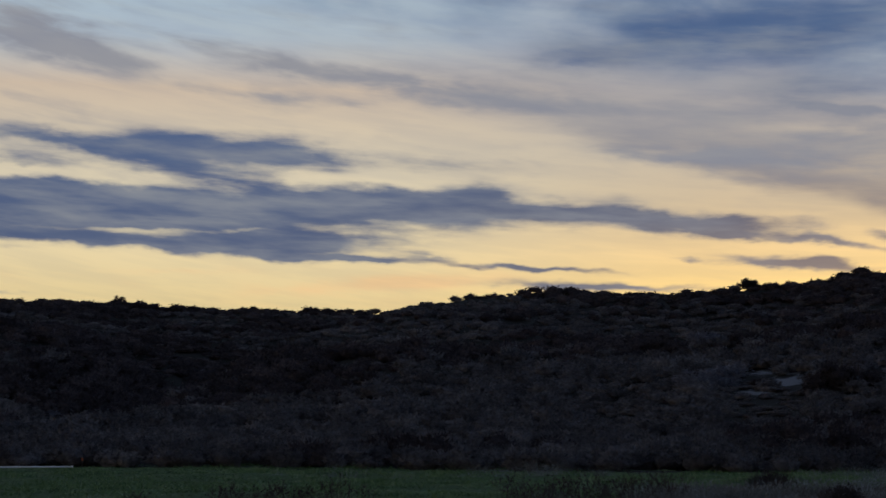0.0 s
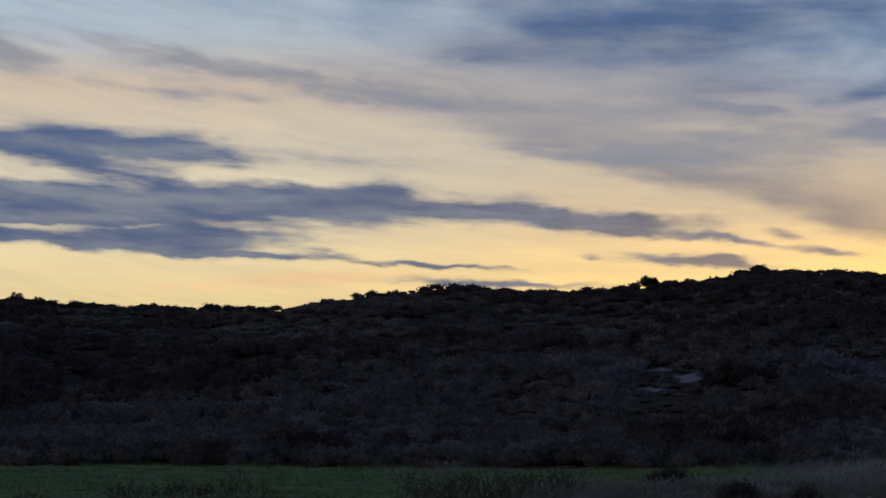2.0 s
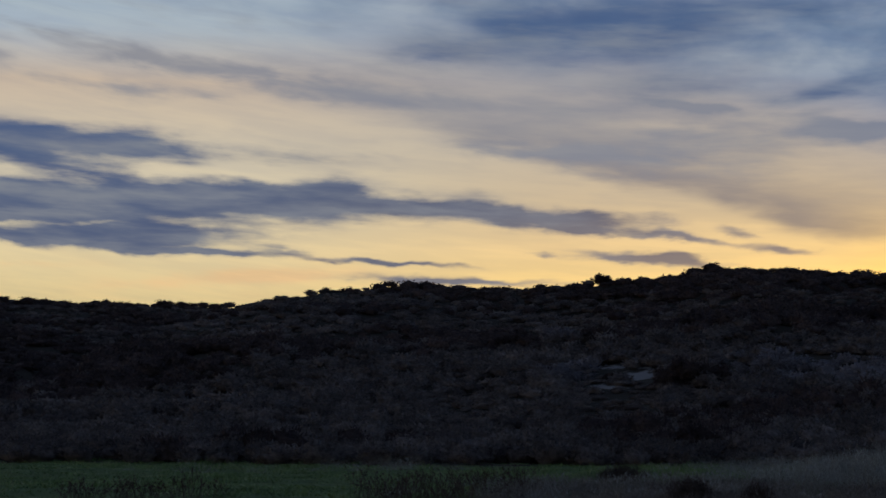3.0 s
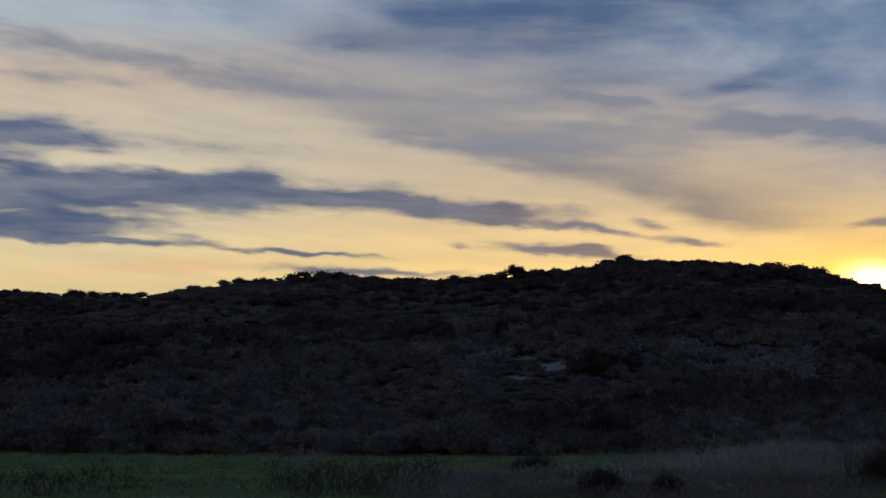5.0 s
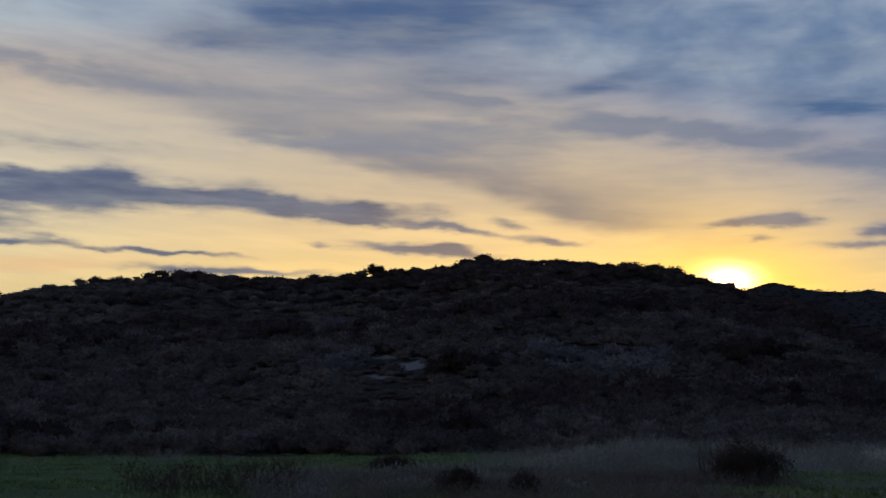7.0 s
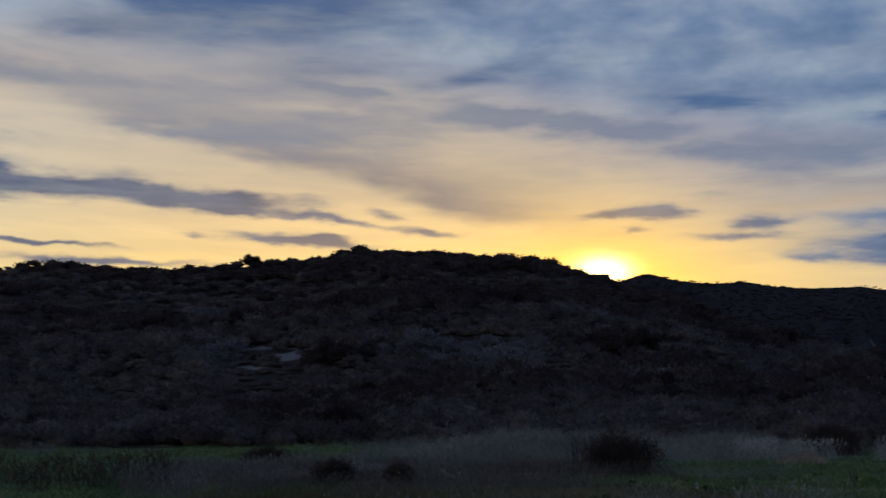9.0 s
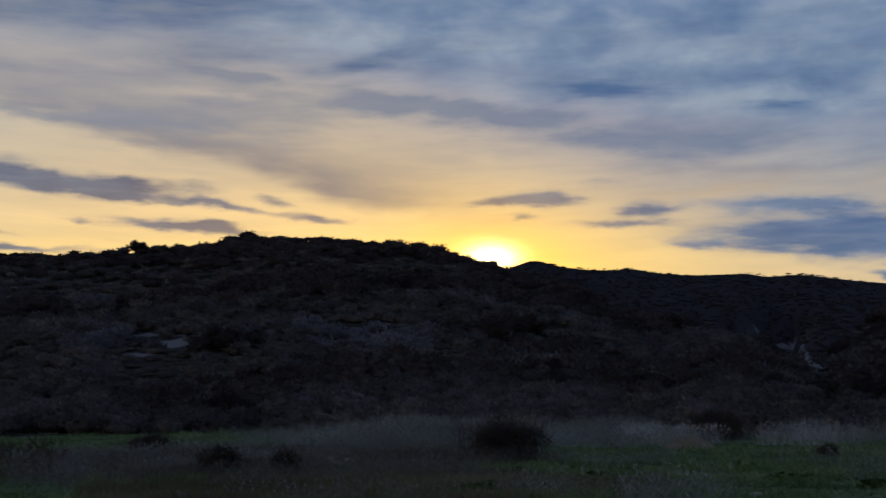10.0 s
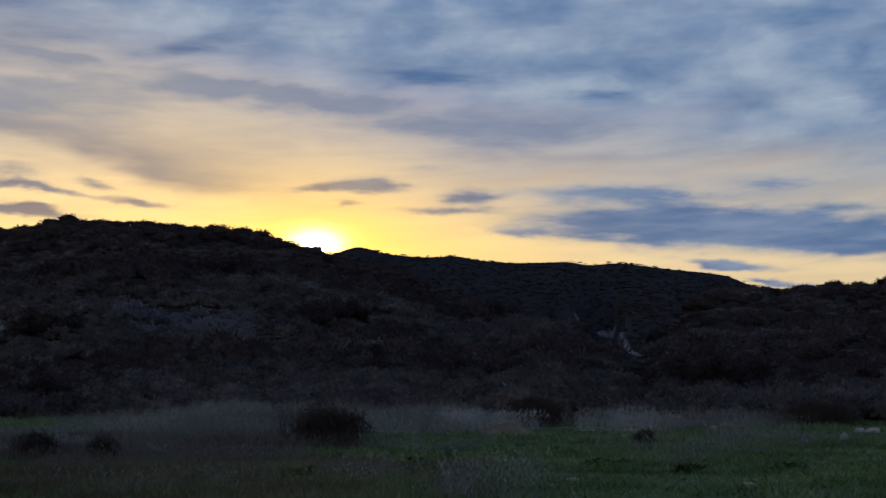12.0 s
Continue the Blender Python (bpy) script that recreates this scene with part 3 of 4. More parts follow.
# ---------------------------------------------------------------- scrub on the hills
def shrub_shape(rng, leaves, leaf, solid=0.5, lumps=6, turns=10, spread=0.3, rough=0.05, long=1.0):
    """Corners and triangles of a shrub about one metre in radius and height: a body of rounded clumps and many small leaves that stand out of it."""
    rings = turns // 2
    heads = [(.62 * math.sqrt(q) * math.cos(a), .62 * math.sqrt(q) * math.sin(a), .62 - .35 * q + rng.uniform(-.08, .08), rng.uniform(.26, .44)) for q, a in rng.uniform(0, 1, (lumps, 2)) * [1, 6.283]]
    polar = np.linspace(0, 1, rings + 1)[1:] * 1.95
    around = np.arange(turns) * 2 * np.pi / turns
    ring = np.stack([np.outer(np.sin(polar), np.cos(around)), np.outer(np.sin(polar), np.sin(around)), np.outer(np.cos(polar), np.ones(turns))], -1).reshape(-1, 3)
    out, mid = np.concatenate([[[0, 0, 1.0]], ring]), np.array([0, 0, 0.2])
    # the body swells out to the rounded clumps round it
    reach = np.full(len(out), 0.40)
    for hx, hy, hz, hr in heads:
        to = np.array([hx, hy, hz]) - mid
        along = out @ to
        under = hr * hr - (to @ to - along ** 2)
        reach = np.where(under > 0, np.maximum(reach, along + np.sqrt(np.maximum(under, 0))), reach)
    core = out * (reach * solid * rng.uniform(.86, 1.1, len(out)))[:, None] + mid
    core[:, 2] = np.maximum(core[:, 2], -.05)
    tri = [(0, 1 + k, 1 + (k + 1) % turns) for k in range(turns)]
    for j in range(rings - 1):
        for k in range(turns):
            u, v = 1 + j * turns + k, 1 + j * turns + (k + 1) % turns
            tri += [(u, u + turns, v + turns), (u, v + turns, v)]
    tri = np.array(tri)
    hd = np.array(heads)[rng.randint(lumps, size=leaves)]
    d = rng.normal(size=(leaves, 3))
    d[:, 2] = np.abs(d[:, 2]) - 0.3
    d /= np.linalg.norm(d, axis=1, keepdims=True)
    # sprigs point outwards and upwards from their clump
    grow = d + rng.normal(0, spread, (leaves, 3)) + [0, 0, .35]
    grow /= np.linalg.norm(grow, axis=1, keepdims=True)
    pts = hd[:, :3] + d * hd[:, 3:] * rng.uniform(.70, .98, (leaves, 1))
    across = np.cross(grow, rng.normal(size=(leaves, 3)))
    across *= leaf / (np.linalg.norm(across, axis=1, keepdims=True) + 1e-9)
    tip = pts + grow * leaf * rng.uniform(2.2, 4.6, (leaves, 1)) * long
    leaves_v = np.stack([pts - across, pts + across, tip], 1).reshape(-1, 3)
    leaves_v[:, 2] = np.maximum(leaves_v[:, 2], 0)
    verts = np.concatenate([core, leaves_v])
    faces = np.concatenate([tri, len(core) + np.arange(leaves * 3).reshape(-1, 3)])
    dome = verts - [0, 0, .15]
    dome /= np.linalg.norm(dome, axis=1, keepdims=True) + 1e-6
    cross = np.cross(verts[faces[:, 1]] - verts[faces[:, 0]], verts[faces[:, 2]] - verts[faces[:, 0]])
    cross /= np.linalg.norm(cross, axis=1, keepdims=True) + 1e-9
    clump = np.concatenate([dome[:len(core)], np.repeat(d, 3, axis=0)])
    inward = (cross * clump[faces[:, 0]]).sum(1) < 0
    faces[inward] = faces[inward][:, ::-1]
    cross[inward] *= -1
    own = np.zeros_like(verts)
    np.add.at(own, faces.ravel(), np.repeat(cross, 3, axis=0))
    own /= np.linalg.norm(own, axis=1, keepdims=True) + 1e-9
    # leaves are shaded as part of the rounded clump they sit on
    normals = np.concatenate([0.35 * dome[:len(core)] + 0.65 * own[:len(core)], 0.35 * dome[len(core):] + 0.60 * clump[len(core):] + 0.05 * own[len(core):]])
    normals += rng.normal(0, rough, verts.shape)
    normals /= np.linalg.norm(normals, axis=1, keepdims=True) + 1e-6
    return verts, faces, normals


def scatter(name, shapes, places, widths, heights, mat, label, category, rng):
    """Many plants of a kind, standing on the land, as one mesh."""
    vs, fs, ns, tones, start = [], [], [], [], 0
    tone = rng.uniform(0, 1, len(places))
    turn, pick = rng.uniform(0, 2 * np.pi, len(places)), rng.randint(len(shapes), size=len(places))
    for k, (v, f, nv) in enumerate(shapes):
        sel = np.where(pick == k)[0]
        if not len(sel):
            continue
        ca, sa = np.cos(turn[sel])[:, None], np.sin(turn[sel])[:, None]
        w, h = widths[sel][:, None], heights[sel][:, None]
        x = (v[:, 0] * ca - v[:, 1] * sa) * w + places[sel, 0:1]
        y = (v[:, 0] * sa + v[:, 1] * ca) * w + places[sel, 1:2]
        z = v[:, 2] * h + places[sel, 2:3]
        vs.append(np.stack([x, y, z], -1).reshape(-1, 3))
        tones.append(np.repeat(tone[sel], len(v)))
        if nv is not None:
            ns.append(np.stack([nv[:, 0] * ca - nv[:, 1] * sa, nv[:, 0] * sa + nv[:, 1] * ca, np.broadcast_to(nv[:, 2], x.shape)], -1).reshape(-1, 3))
        fs.append((f[None] + (np.arange(len(sel)) * len(v))[:, None, None] + start).reshape(-1, 3))
        start += len(sel) * len(v)
    ob = mesh_object(name, np.concatenate(vs), np.concatenate(fs), mat, np.concatenate(ns) if ns else None)
    at = ob.data.attributes.new("tone", "FLOAT", "POINT")
    at.data.foreach_set("value", np.concatenate(tones).astype(np.float32))
    return tagged(ob, label, category, kind="stuff")


def spots(rng, n, az0, az1, r0, r1):
    az, r = np.radians(rng.uniform(az0, az1, n)), np.sqrt(rng.uniform(r0 ** 2, r1 ** 2, n))
    x, y = r * np.sin(az), r * np.cos(az)
    return np.stack([x, y, land(x, y)], -1), np.degrees(az), r


def seen_side(p, margin=2.6):
    """Keeps the slopes that rise to the field, and the crests; drops what lies behind the hills."""
    keep = np.ones(len(p), bool)
    el = (p[:, 2] + margin - EYE) / np.hypot(p[:, 0], p[:, 1])
    for s in np.linspace(0.25, 0.985, 26):
        x, y = p[:, 0] * s, p[:, 1] * s
        keep &= (land(x, y) - EYE) / np.hypot(x, y) < el + 0.0005
    return keep


rng = np.random.RandomState(11)
NEAR = [shrub_shape(rng, 310, 0.050, 0.84, 12, 8, .35, .25) for _ in range(8)]
LEAFY = [shrub_shape(rng, 118, 0.072, 0.84, 10, 8, .35, .25) for _ in range(10)]
THIN = [shrub_shape(rng, 130, 0.06, 0.6, 9, 8, 0.5, .25) for _ in range(5)]
FAR = [shrub_shape(rng, 58, 0.085, 0.86, 9, 6, .5, .25, .6) for _ in range(10)]
LOW = [shrub_shape(rng, 22, 0.09, 0.86, 7, 6, .5, .2, .6) for _ in range(6)]
CREST = [shrub_shape(rng, 330, 0.045, 0.76, 12, 8, .7, .2, .65) for _ in range(8)]


def angle_up(p):
    return np.degrees(np.arctan2(p[:, 2] - EYE, np.hypot(p[:, 0], p[:, 1])))


def hillside(count, r0, r1, shapes, name, label):
    """Scrub between two distances, with the leafless sort on the pale open slope."""
    p, az, r = spots(rng, count, -16, 41, r0, r1)
    open_soil = np.where((rng.rand(len(p)) < .06) & (az < 25), 2, .36)
    keep = (r > field_edge(az) + 2) & ~far_ridge(p[:, 0], p[:, 1])
    # nothing grows on the bare patches, and only low plants stand in front of them
    low = np.zeros(len(p), bool)
    for up in np.arange(0, 1.9, .16):
        clear = bareness(*(p + [0, 0, up]).T) < open_soil
        if up < .4:
            keep &= clear
        else:
            low |= ~clear
    p, az, r, low = p[keep], az[keep], r[keep], low[keep]
    keep = seen_side(p, 1.4)
    p, az, r, low = p[keep], az[keep], r[keep], low[keep]
    tone = rolling(p[:, 0], p[:, 1], 22.0, 2)
    pale = np.exp(-((az - 16.3) / 3.9) ** 2 - ((angle_up(p) - 1.65) / 0.5) ** 2) + .95 * np.exp(-((az - 8.4) / 1.5) ** 2 - ((angle_up(p) - 1.5) / .4) ** 2) + 0.8 * rolling(p[:, 0], p[:, 1] + 60, 14.0, 2) + 0.4 * rng.rand(len(p)) > 0.80
    size = np.clip(np.exp(rng.normal(0, 0.28, len(p))) * (1.0 + 0.7 * np.clip(tone, -.4, .7)), .5, 1.7)
    row = np.clip(1 - (r - field_edge(az)) / 22, 0, 1)
    size = np.where(r < 115, np.minimum(size, 1.25), size)
    w, h = np.where(r > 190, 1.48, np.where(r > 106, 1.3, 1.1)) * size * (1 + 0.1 * row), 1.0 * size * rng.uniform(.75, 1.2, len(p)) * (1 + 0.15 * row) * np.where(r > 190, .85, 1.0)
    h = np.where(low, .36, h)
    # grey sage on the dry spurs and in patches, dark evergreens in the gullies
    on_spur = HILLS[1].height(az, r) >= HILLS[0].height(az, r) - .05
    near_spur = (az > 32) & (HILLS[4].height(az, r) >= HILLS[3].height(az, r) - .05)
    sage = ~pale & (rolling(p[:, 0] + 40, p[:, 1], 30.0, 2) + .35 * (rng.rand(len(p)) - .5) > np.where(on_spur, np.interp(az, [0, 14], [-.38, .08]), np.where(near_spur, -.12, np.interp(az, [0, 9], [.08, .14]))))
    scrub = ~pale & ~sage
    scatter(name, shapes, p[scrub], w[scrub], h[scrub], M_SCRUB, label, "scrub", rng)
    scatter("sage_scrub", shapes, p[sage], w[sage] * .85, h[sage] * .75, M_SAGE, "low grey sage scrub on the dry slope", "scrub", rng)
    if pale.any():
        scatter("leafless_scrub", THIN, p[pale], w[pale], h[pale] * .9, M_PALE, "pale grey leafless scrub on the open slope", "scrub", rng)


hillside(2350, 56, 106, NEAR, "chaparral", "dense dark evergreen scrub along the foot of the hills")
hillside(5600, 106, 190, LEAFY, "chaparral", "dense dark evergreen scrub covering the lower hillside")
hillside(14500, 190, 420, FAR, "chaparral", "dense dark evergreen scrub reaching up to the hill crest")
# fuller shrubs standing out along the skyline
crest_az = np.arange(-20, 22, 0.085) + rng.uniform(-.04, .04, len(np.arange(-20, 22, 0.085)))
crest_az = crest_az[rolling(crest_az, crest_az * 0, 1.1, 3) > -.12]
p = np.array([on_crest(a) for a in crest_az])
p[:, :2] *= (1 - rng.uniform(0, .012, (len(p), 1)))
p[:, 2] = land(p[:, 0], p[:, 1]) - .3
size = np.clip(np.exp(rng.normal(0, .35, len(p))), .5, 1.5) * (1 + np.clip(rolling(crest_az + 50, crest_az * 0, 1.6, 2), -.4, .5))
scatter("crest_scrub", CREST, p, 0.85 * size, 0.72 * size * np.interp(crest_az, [14, 17, 20, 21.5], [1, .9, .8, .5]), M_SCRUB, "rounded evergreen shrubs along the hill crest", "scrub", rng)
p, az, r = spots(rng, 12000, 18, 42, 150, 800)
keep = far_ridge(p[:, 0], p[:, 1])
for up in np.arange(0, 1.3, .3):
    keep &= bareness(*(p + [0, 0, up]).T) < .3
keep[keep] = seen_side(p[keep], 1.4)
size = np.exp(rng.normal(0, 0.3, len(p)))
scatter("distant_scrub", LOW, p[keep], np.interp(r[keep], [150, 400], [.9, 1.3]) * size[keep], .70 * size[keep] * np.interp(r[keep], [450, 690], [1, .42]), M_FAR, "low scrub on the distant ridge", "scrub", rng)


# ---------------------------------------------------------------- grass in the field
def tuft_shape(rng, blades, spread, width, lean, two=False):
    vs, fs = [], []
    for k in range(blades):
        x, y = rng.normal(0, spread, 2)
        a = rng.uniform(0, 2 * np.pi)
        lx, ly, hh = rng.normal(0, lean), rng.normal(0, lean), rng.uniform(.45, 1.0)
        b = len(vs)
        vs += [(x - width * math.cos(a), y - width * math.sin(a), -.03), (x + width * math.cos(a), y + width * math.sin(a), -.03), (x + lx * hh, y + ly * hh, hh)]
        fs.append((b, b + 1, b + 2))
        if two:  # a seed head near the tip
            b = len(vs)
            q = hh * rng.uniform(.8, .95)
            vs += [(x + lx * q - width * 2.2, y + ly * q, q), (x + lx * q + width * 2.2, y + ly * q, q + .02), (x + lx * hh * 1.04, y + ly * hh * 1.04, hh * 1.08)]
            fs.append((b, b + 1, b + 2))
    return np.array(vs), np.array(fs), None


TUFT = [tuft_shape(rng, 10, 0.6, 0.060, 0.5) for _ in range(6)]
p, az, r = spots(rng, 34500, -18, 44, 5, 94)
keep = (r < field_edge(az) + 4) & (rolling(p[:, 0], p[:, 1], 3.0) > rng.uniform(-.75, .25, len(p)) - .25)
h = rng.uniform(.05, .13, len(p)) * (1 + 1.5 * np.clip(rolling(p[:, 0], p[:, 1], 4.0), -.4, .6)) * (1 + 1.8 * np.clip(rolling(p[:, 0], p[:, 1] + 9, .9, 2), -.4, .6))
scatter("grass", TUFT, p[keep], np.full(keep.sum(), 0.24), h[keep], M_GRASS, "short green winter grass over the field", "grass", rng)

p, az, r = spots(rng, 15000, 8, 42, 20, 44)
keep = rolling(p[:, 0] + 7, p[:, 1], 2.2) > rng.uniform(-.5, .35, len(p))
h = rng.uniform(.06, .16, len(p)) * (1 + 1.2 * np.clip(rolling(p[:, 0], p[:, 1], 3.0), -.4, .6)) * (1 + 1.8 * np.clip(rolling(p[:, 0], p[:, 1] + 9, .9, 2), -.4, .6))
scatter("grass", TUFT, p[keep], np.full(keep.sum(), 0.16), h[keep], M_GRASS, "longer green grass in uneven tufts", "grass", rng)

p, az, r = spots(rng, 26000, 8, 27, 20, 38)
keep = rng.rand(len(p)) < np.exp(-((az - 17) / 6) ** 2 - ((r - 29) / 6) ** 2) * (1 + 1.5 * rolling(p[:, 0], p[:, 1], 2.5))
scatter("withered_grass", TUFT, p[keep], np.full(keep.sum(), 0.17), rng.uniform(.06, .26, keep.sum()), M_OLIVE, "withered olive brown grass among the green", "grass", rng)

STALK = [tuft_shape(rng, 40, 0.40, 0.0065, 0.5, True) for _ in range(8)]


def dry_cover(az, r):
    """How thickly the tall dry grass stands, over bearing and distance."""
    def spot(a, d, wa, wd):
        return np.exp(-((az - a) / wa) ** 2 - ((r - d) / wd) ** 2)
    return (1.1 * spot(18.6, 60, 3.4, 8) + .2 * spot(13.6, 46, 2.4, 5) + .65 * spot(25.0, 63, 2.6, 5) + .6 * spot(30.2, 57, 2.0, 5) + .45 * spot(26.5, 25, 1.6, 2.5)
            + .22 * spot(16, 44, 5, 6) + .2 * spot(24.5, 46, 3, 6) + .22 * spot(9.0, 41, 3.5, 4) + .3 * spot(34, 57, 1.6, 3) + .12 * spot(34, 40, 5, 10) + .14 * spot(4, 70, 10, 4) + .2 * spot(4.5, 46, 2.5, 3) + .16 * spot(15, 29, 6, 5) + .14 * spot(22, 31, 4, 4)) * (1 - spot(16.1, 40.0, 1.1, 6)) * (1 - spot(26.9, 46.5, .9, 5))


p, az, r = spots(rng, 42000, -18, 44, 22, 82)
band = dry_cover(az, r)
patchy = .5 + 1.35 * rolling(p[:, 0], p[:, 1], 3.2, 4)
keep = (r < field_edge(az) + 2) & (rng.rand(len(p)) * 1.25 < band * np.clip(3.6 * patchy - 1.0, .04, 2.2)) & (band > .06)
h = .58 * rng.uniform(.4, 1.4, len(p)) * (.45 + .65 * np.clip(band, 0, 1)) * (.6 + .8 * patchy)
scatter("dry_grass", STALK, p[keep], np.full(keep.sum(), .6), h[keep], M_DRY, "tall pale dry grass stalks in the field", "grass", rng)
p, az, r = spots(rng, 12500, 6, 23, 31, 50)
keep = rng.rand(len(p)) < .75 * np.exp(-((az - 13.5) / 5.5) ** 2 - ((r - 39) / 6) ** 2) * np.clip(1 + 2.4 * rolling(p[:, 0], p[:, 1] + 20, 2.4, 3), 0, 2) * np.clip(1 - 1.3 * np.exp(-((az - 16.1) / 1.0) ** 2 - ((r - 40.0) / 6) ** 2), 0, 1)
scatter("weed_stalks", STALK, p[keep], np.full(keep.sum(), .5), rng.uniform(.16, .46, keep.sum()), M_WEED, "dark purplish dead weed stalks among the grass", "weeds", rng)
PLUME = [tuft_shape(rng, 60, 0.30, 0.010, 0.42, True) for _ in range(5)]
p, az, r = spots(rng, 900, 23, 33, 47, 66)
keep = rng.rand(len(p)) < np.exp(-((az - 25.6) / .55) ** 2 - ((r - 57) / 3) ** 2) * .8 + np.exp(-((az - 26.9) / .4) ** 2 - ((r - 55) / 3) ** 2) * .6 + np.exp(-((az - 30.2) / 1.4) ** 2 - ((r - 54) / 3) ** 2) * .22
scatter("plume_grass", PLUME, p[keep], np.full(keep.sum(), .55), rng.uniform(.35, .75, keep.sum()), M_PLUME, "whitish feathery grass clumps at the field edge", "grass", rng)


# ---------------------------------------------------------------- single plants, stones, pipe
def part(name, verts, faces, mat, parent, label="", normals=None):
    ob = mesh_object(name, verts, faces, mat, normals)
    ob.parent = parent
    if label:
        tagged(ob, label)
    return ob


def twig_mesh(rng, n, w, h, thick, foot=.06):
    """Stems that rise and spread from the foot of a bush, as three-sided tapering rods."""
    vs, fs = [], []
    for _ in range(n):
        a, out = rng.uniform(0, 2 * np.pi), rng.uniform(.1, 1.0)
        p0 = np.array([rng.normal(0, foot * w), rng.normal(0, foot * w), -.03])
        p2 = np.array([math.cos(a) * out * w, math.sin(a) * out * w, h * rng.uniform(.65, 1.1) * (1.05 - .3 * out)])
        p1 = p0 * .5 + p2 * .5 + [0, 0, h * .15] + rng.normal(0, .06, 3) * w
        ring0 = len(vs)
        for q, s in ((p0, 1.0), (p1, .7), (p2, .25)):
            for k in range(3):
                vs.append(q + thick * s * np.array([math.cos(k * 2.094), math.sin(k * 2.094), 0]))
        for j in range(2):
            for k in range(3):
                u, v = ring0 + 3 * j + k, ring0 + 3 * j + (k + 1) % 3
                fs += [(u, v, v + 3), (u, v + 3, u + 3)]
    return np.array(vs), np.array(fs)


def bush(name, label, place, w, h, rng, twigs=600, leaves=2600, group=""):
    base = tagged(new(name), label, "bush", group)
    base.location = place
    tv, tf = twig_mesh(rng, twigs, w, h, .009, .34)
    tagged(part("twig_mass", tv, tf, M_TWIG, base), kind="stuff")
    sv, sf, sn = shrub_shape(rng, leaves, .016 / max(w, h), .54, 16, 10, 0.6, .3)
    part("foliage", sv * [w * .95, w * .95, h * .95], sf, M_BUSH, base, "", sn)
    return base


def weed(label, place, w, h, rng):
    """A clump of upright dead weeds with small seed heads."""
    base = tagged(new("weed_clump"), label, "weed", "weeds in the field")
    base.location = place
    for _ in range(16):
        tv, tf = twig_mesh(rng, 1, w, h, .007, .4)
        tv = tv * [1, .6, 1]
        # small seed heads towards the tip
        vs, fs = list(tv), list(tf)
        for k in range(14):
            q = tv[3:6].mean(0) + (tv[6:9].mean(0) - tv[3:6].mean(0)) * rng.uniform(.1, 1.05)
            b = len(vs)
            vs += [q + rng.normal(0, .014, 3) for _ in range(3)]
            fs.append((b, b + 1, b + 2))
        part("stem", np.array(vs), np.array(fs), M_TWIG, base)
    return base


rng = np.random.RandomState(5)
for az, r, w, h, label in (
        (21.2, 40.6, 1.3, 1.1, "dark rounded bush standing in dry grass"),
        (31.25, 42.2, .34, .38, "small dark bush alone on the green grass"),
        (10.2, 47.5, .85, .66, "low dark bush in the dry grass"),
        (12.35, 35.5, .70, .72, "low dark bush in the dry grass"),
        (14.4, 34.5, .42, .62, "low dark bush in the dry grass"),
        (27.8, 57.5, 1.3, 1.05, "dark brown bush at the edge of the field"),
        (36.6, 58.5, 1.7, .85, "dark brown bush at the edge of the field"),
        (34.4, 59.5, 1.3, .6, "dark brown bush at the edge of the field"),
        (13.4, 39.0, .45, .35, "low dark bush in the dry grass")):
    full = min(1.0, w / 1.1) ** 1.5
    bush("bush", label, on_field(az, r), w, h, rng, int(600 * full), int(2600 * full), group="bushes in the field")

for az, r, w, h in ((11.2, 40.0, .5, .5), (12.2, 39.2, .6, .55), (9.6, 41.0, .5, .4), (19.4, 37.5, .5, .32), (18.3, 38.5, .5, .3), (-9.5, 42.2, .5, .35)):
    weed("dark upright dead weeds standing in the green field", on_field(az, r), w, h, rng)
for az0, az1, count, tall in ((2.0, 7.4, 26, .85), (-7.3, -2.5, 13, .70)):
    for k in range(count):
        az = az0 + (az1 - az0) * (k + rng.uniform(.1, .9)) / count
        weed("dark upright dead weeds crowded together in the field", on_field(az, rng.uniform(38.5, 43.0)), rng.uniform(.4, .65), rng.uniform(.55, 1.0) * tall, rng)


def green_weed(place, w, h, rng):
    """A low clump of broad green leaves."""
    sv, sf, sn = shrub_shape(rng, 240, .11, .5, 9, 8, .5, .2, .7)
    ob = mesh_object("green_weed", sv * [w, w, h], sf, M_GRASS, sn)
    ob.location = place
    return tagged(ob, "low dark green leafy weed clump in the grass", "weed", "leafy weeds in the grass")


for az, r, w, h in ((21.44, 35.3, .42, .22), (24.02, 32.8, .50, .20), (23.0, 36.5, .34, .18), (28.7, 37.6, .40, .16), (26.0, 30.0, .36, .16), (32.8, 31.0, .42, .18), (35.7, 31.9, .38, .16), (20.7, 28.5, .40, .18), (30.1, 33.5, .5, .17), (25.0, 35.0, .3, .15)):
    green_weed(on_field(az, r), w, h, rng)


def rock(place, w, h, rng, label="pale weathered stone lying in the grass"):
    bm = bmesh.new()
    bmesh.ops.create_icosphere(bm, subdivisions=2, radius=1.0)
    off = Vector(rng.uniform(0, 50, 3))
    for v in bm.verts:
        v.co *= 0.85 + 0.5 * noise.noise(v.co * 1.3 + off)
        v.co = Vector((v.co.x * w, v.co.y * w * .8, max(v.co.z, -.4) * h + h * .25))
    me = bpy.data.meshes.new("rock")
    bm.to_mesh(me)
    bm.free()
    me.materials.append(M_ROCK)
    ob = tagged(new("rock", me), label, "rock", "stones in the field")
    ob.location = place
    ob.rotation_euler[2] = rng.uniform(0, 6.28)
    return ob


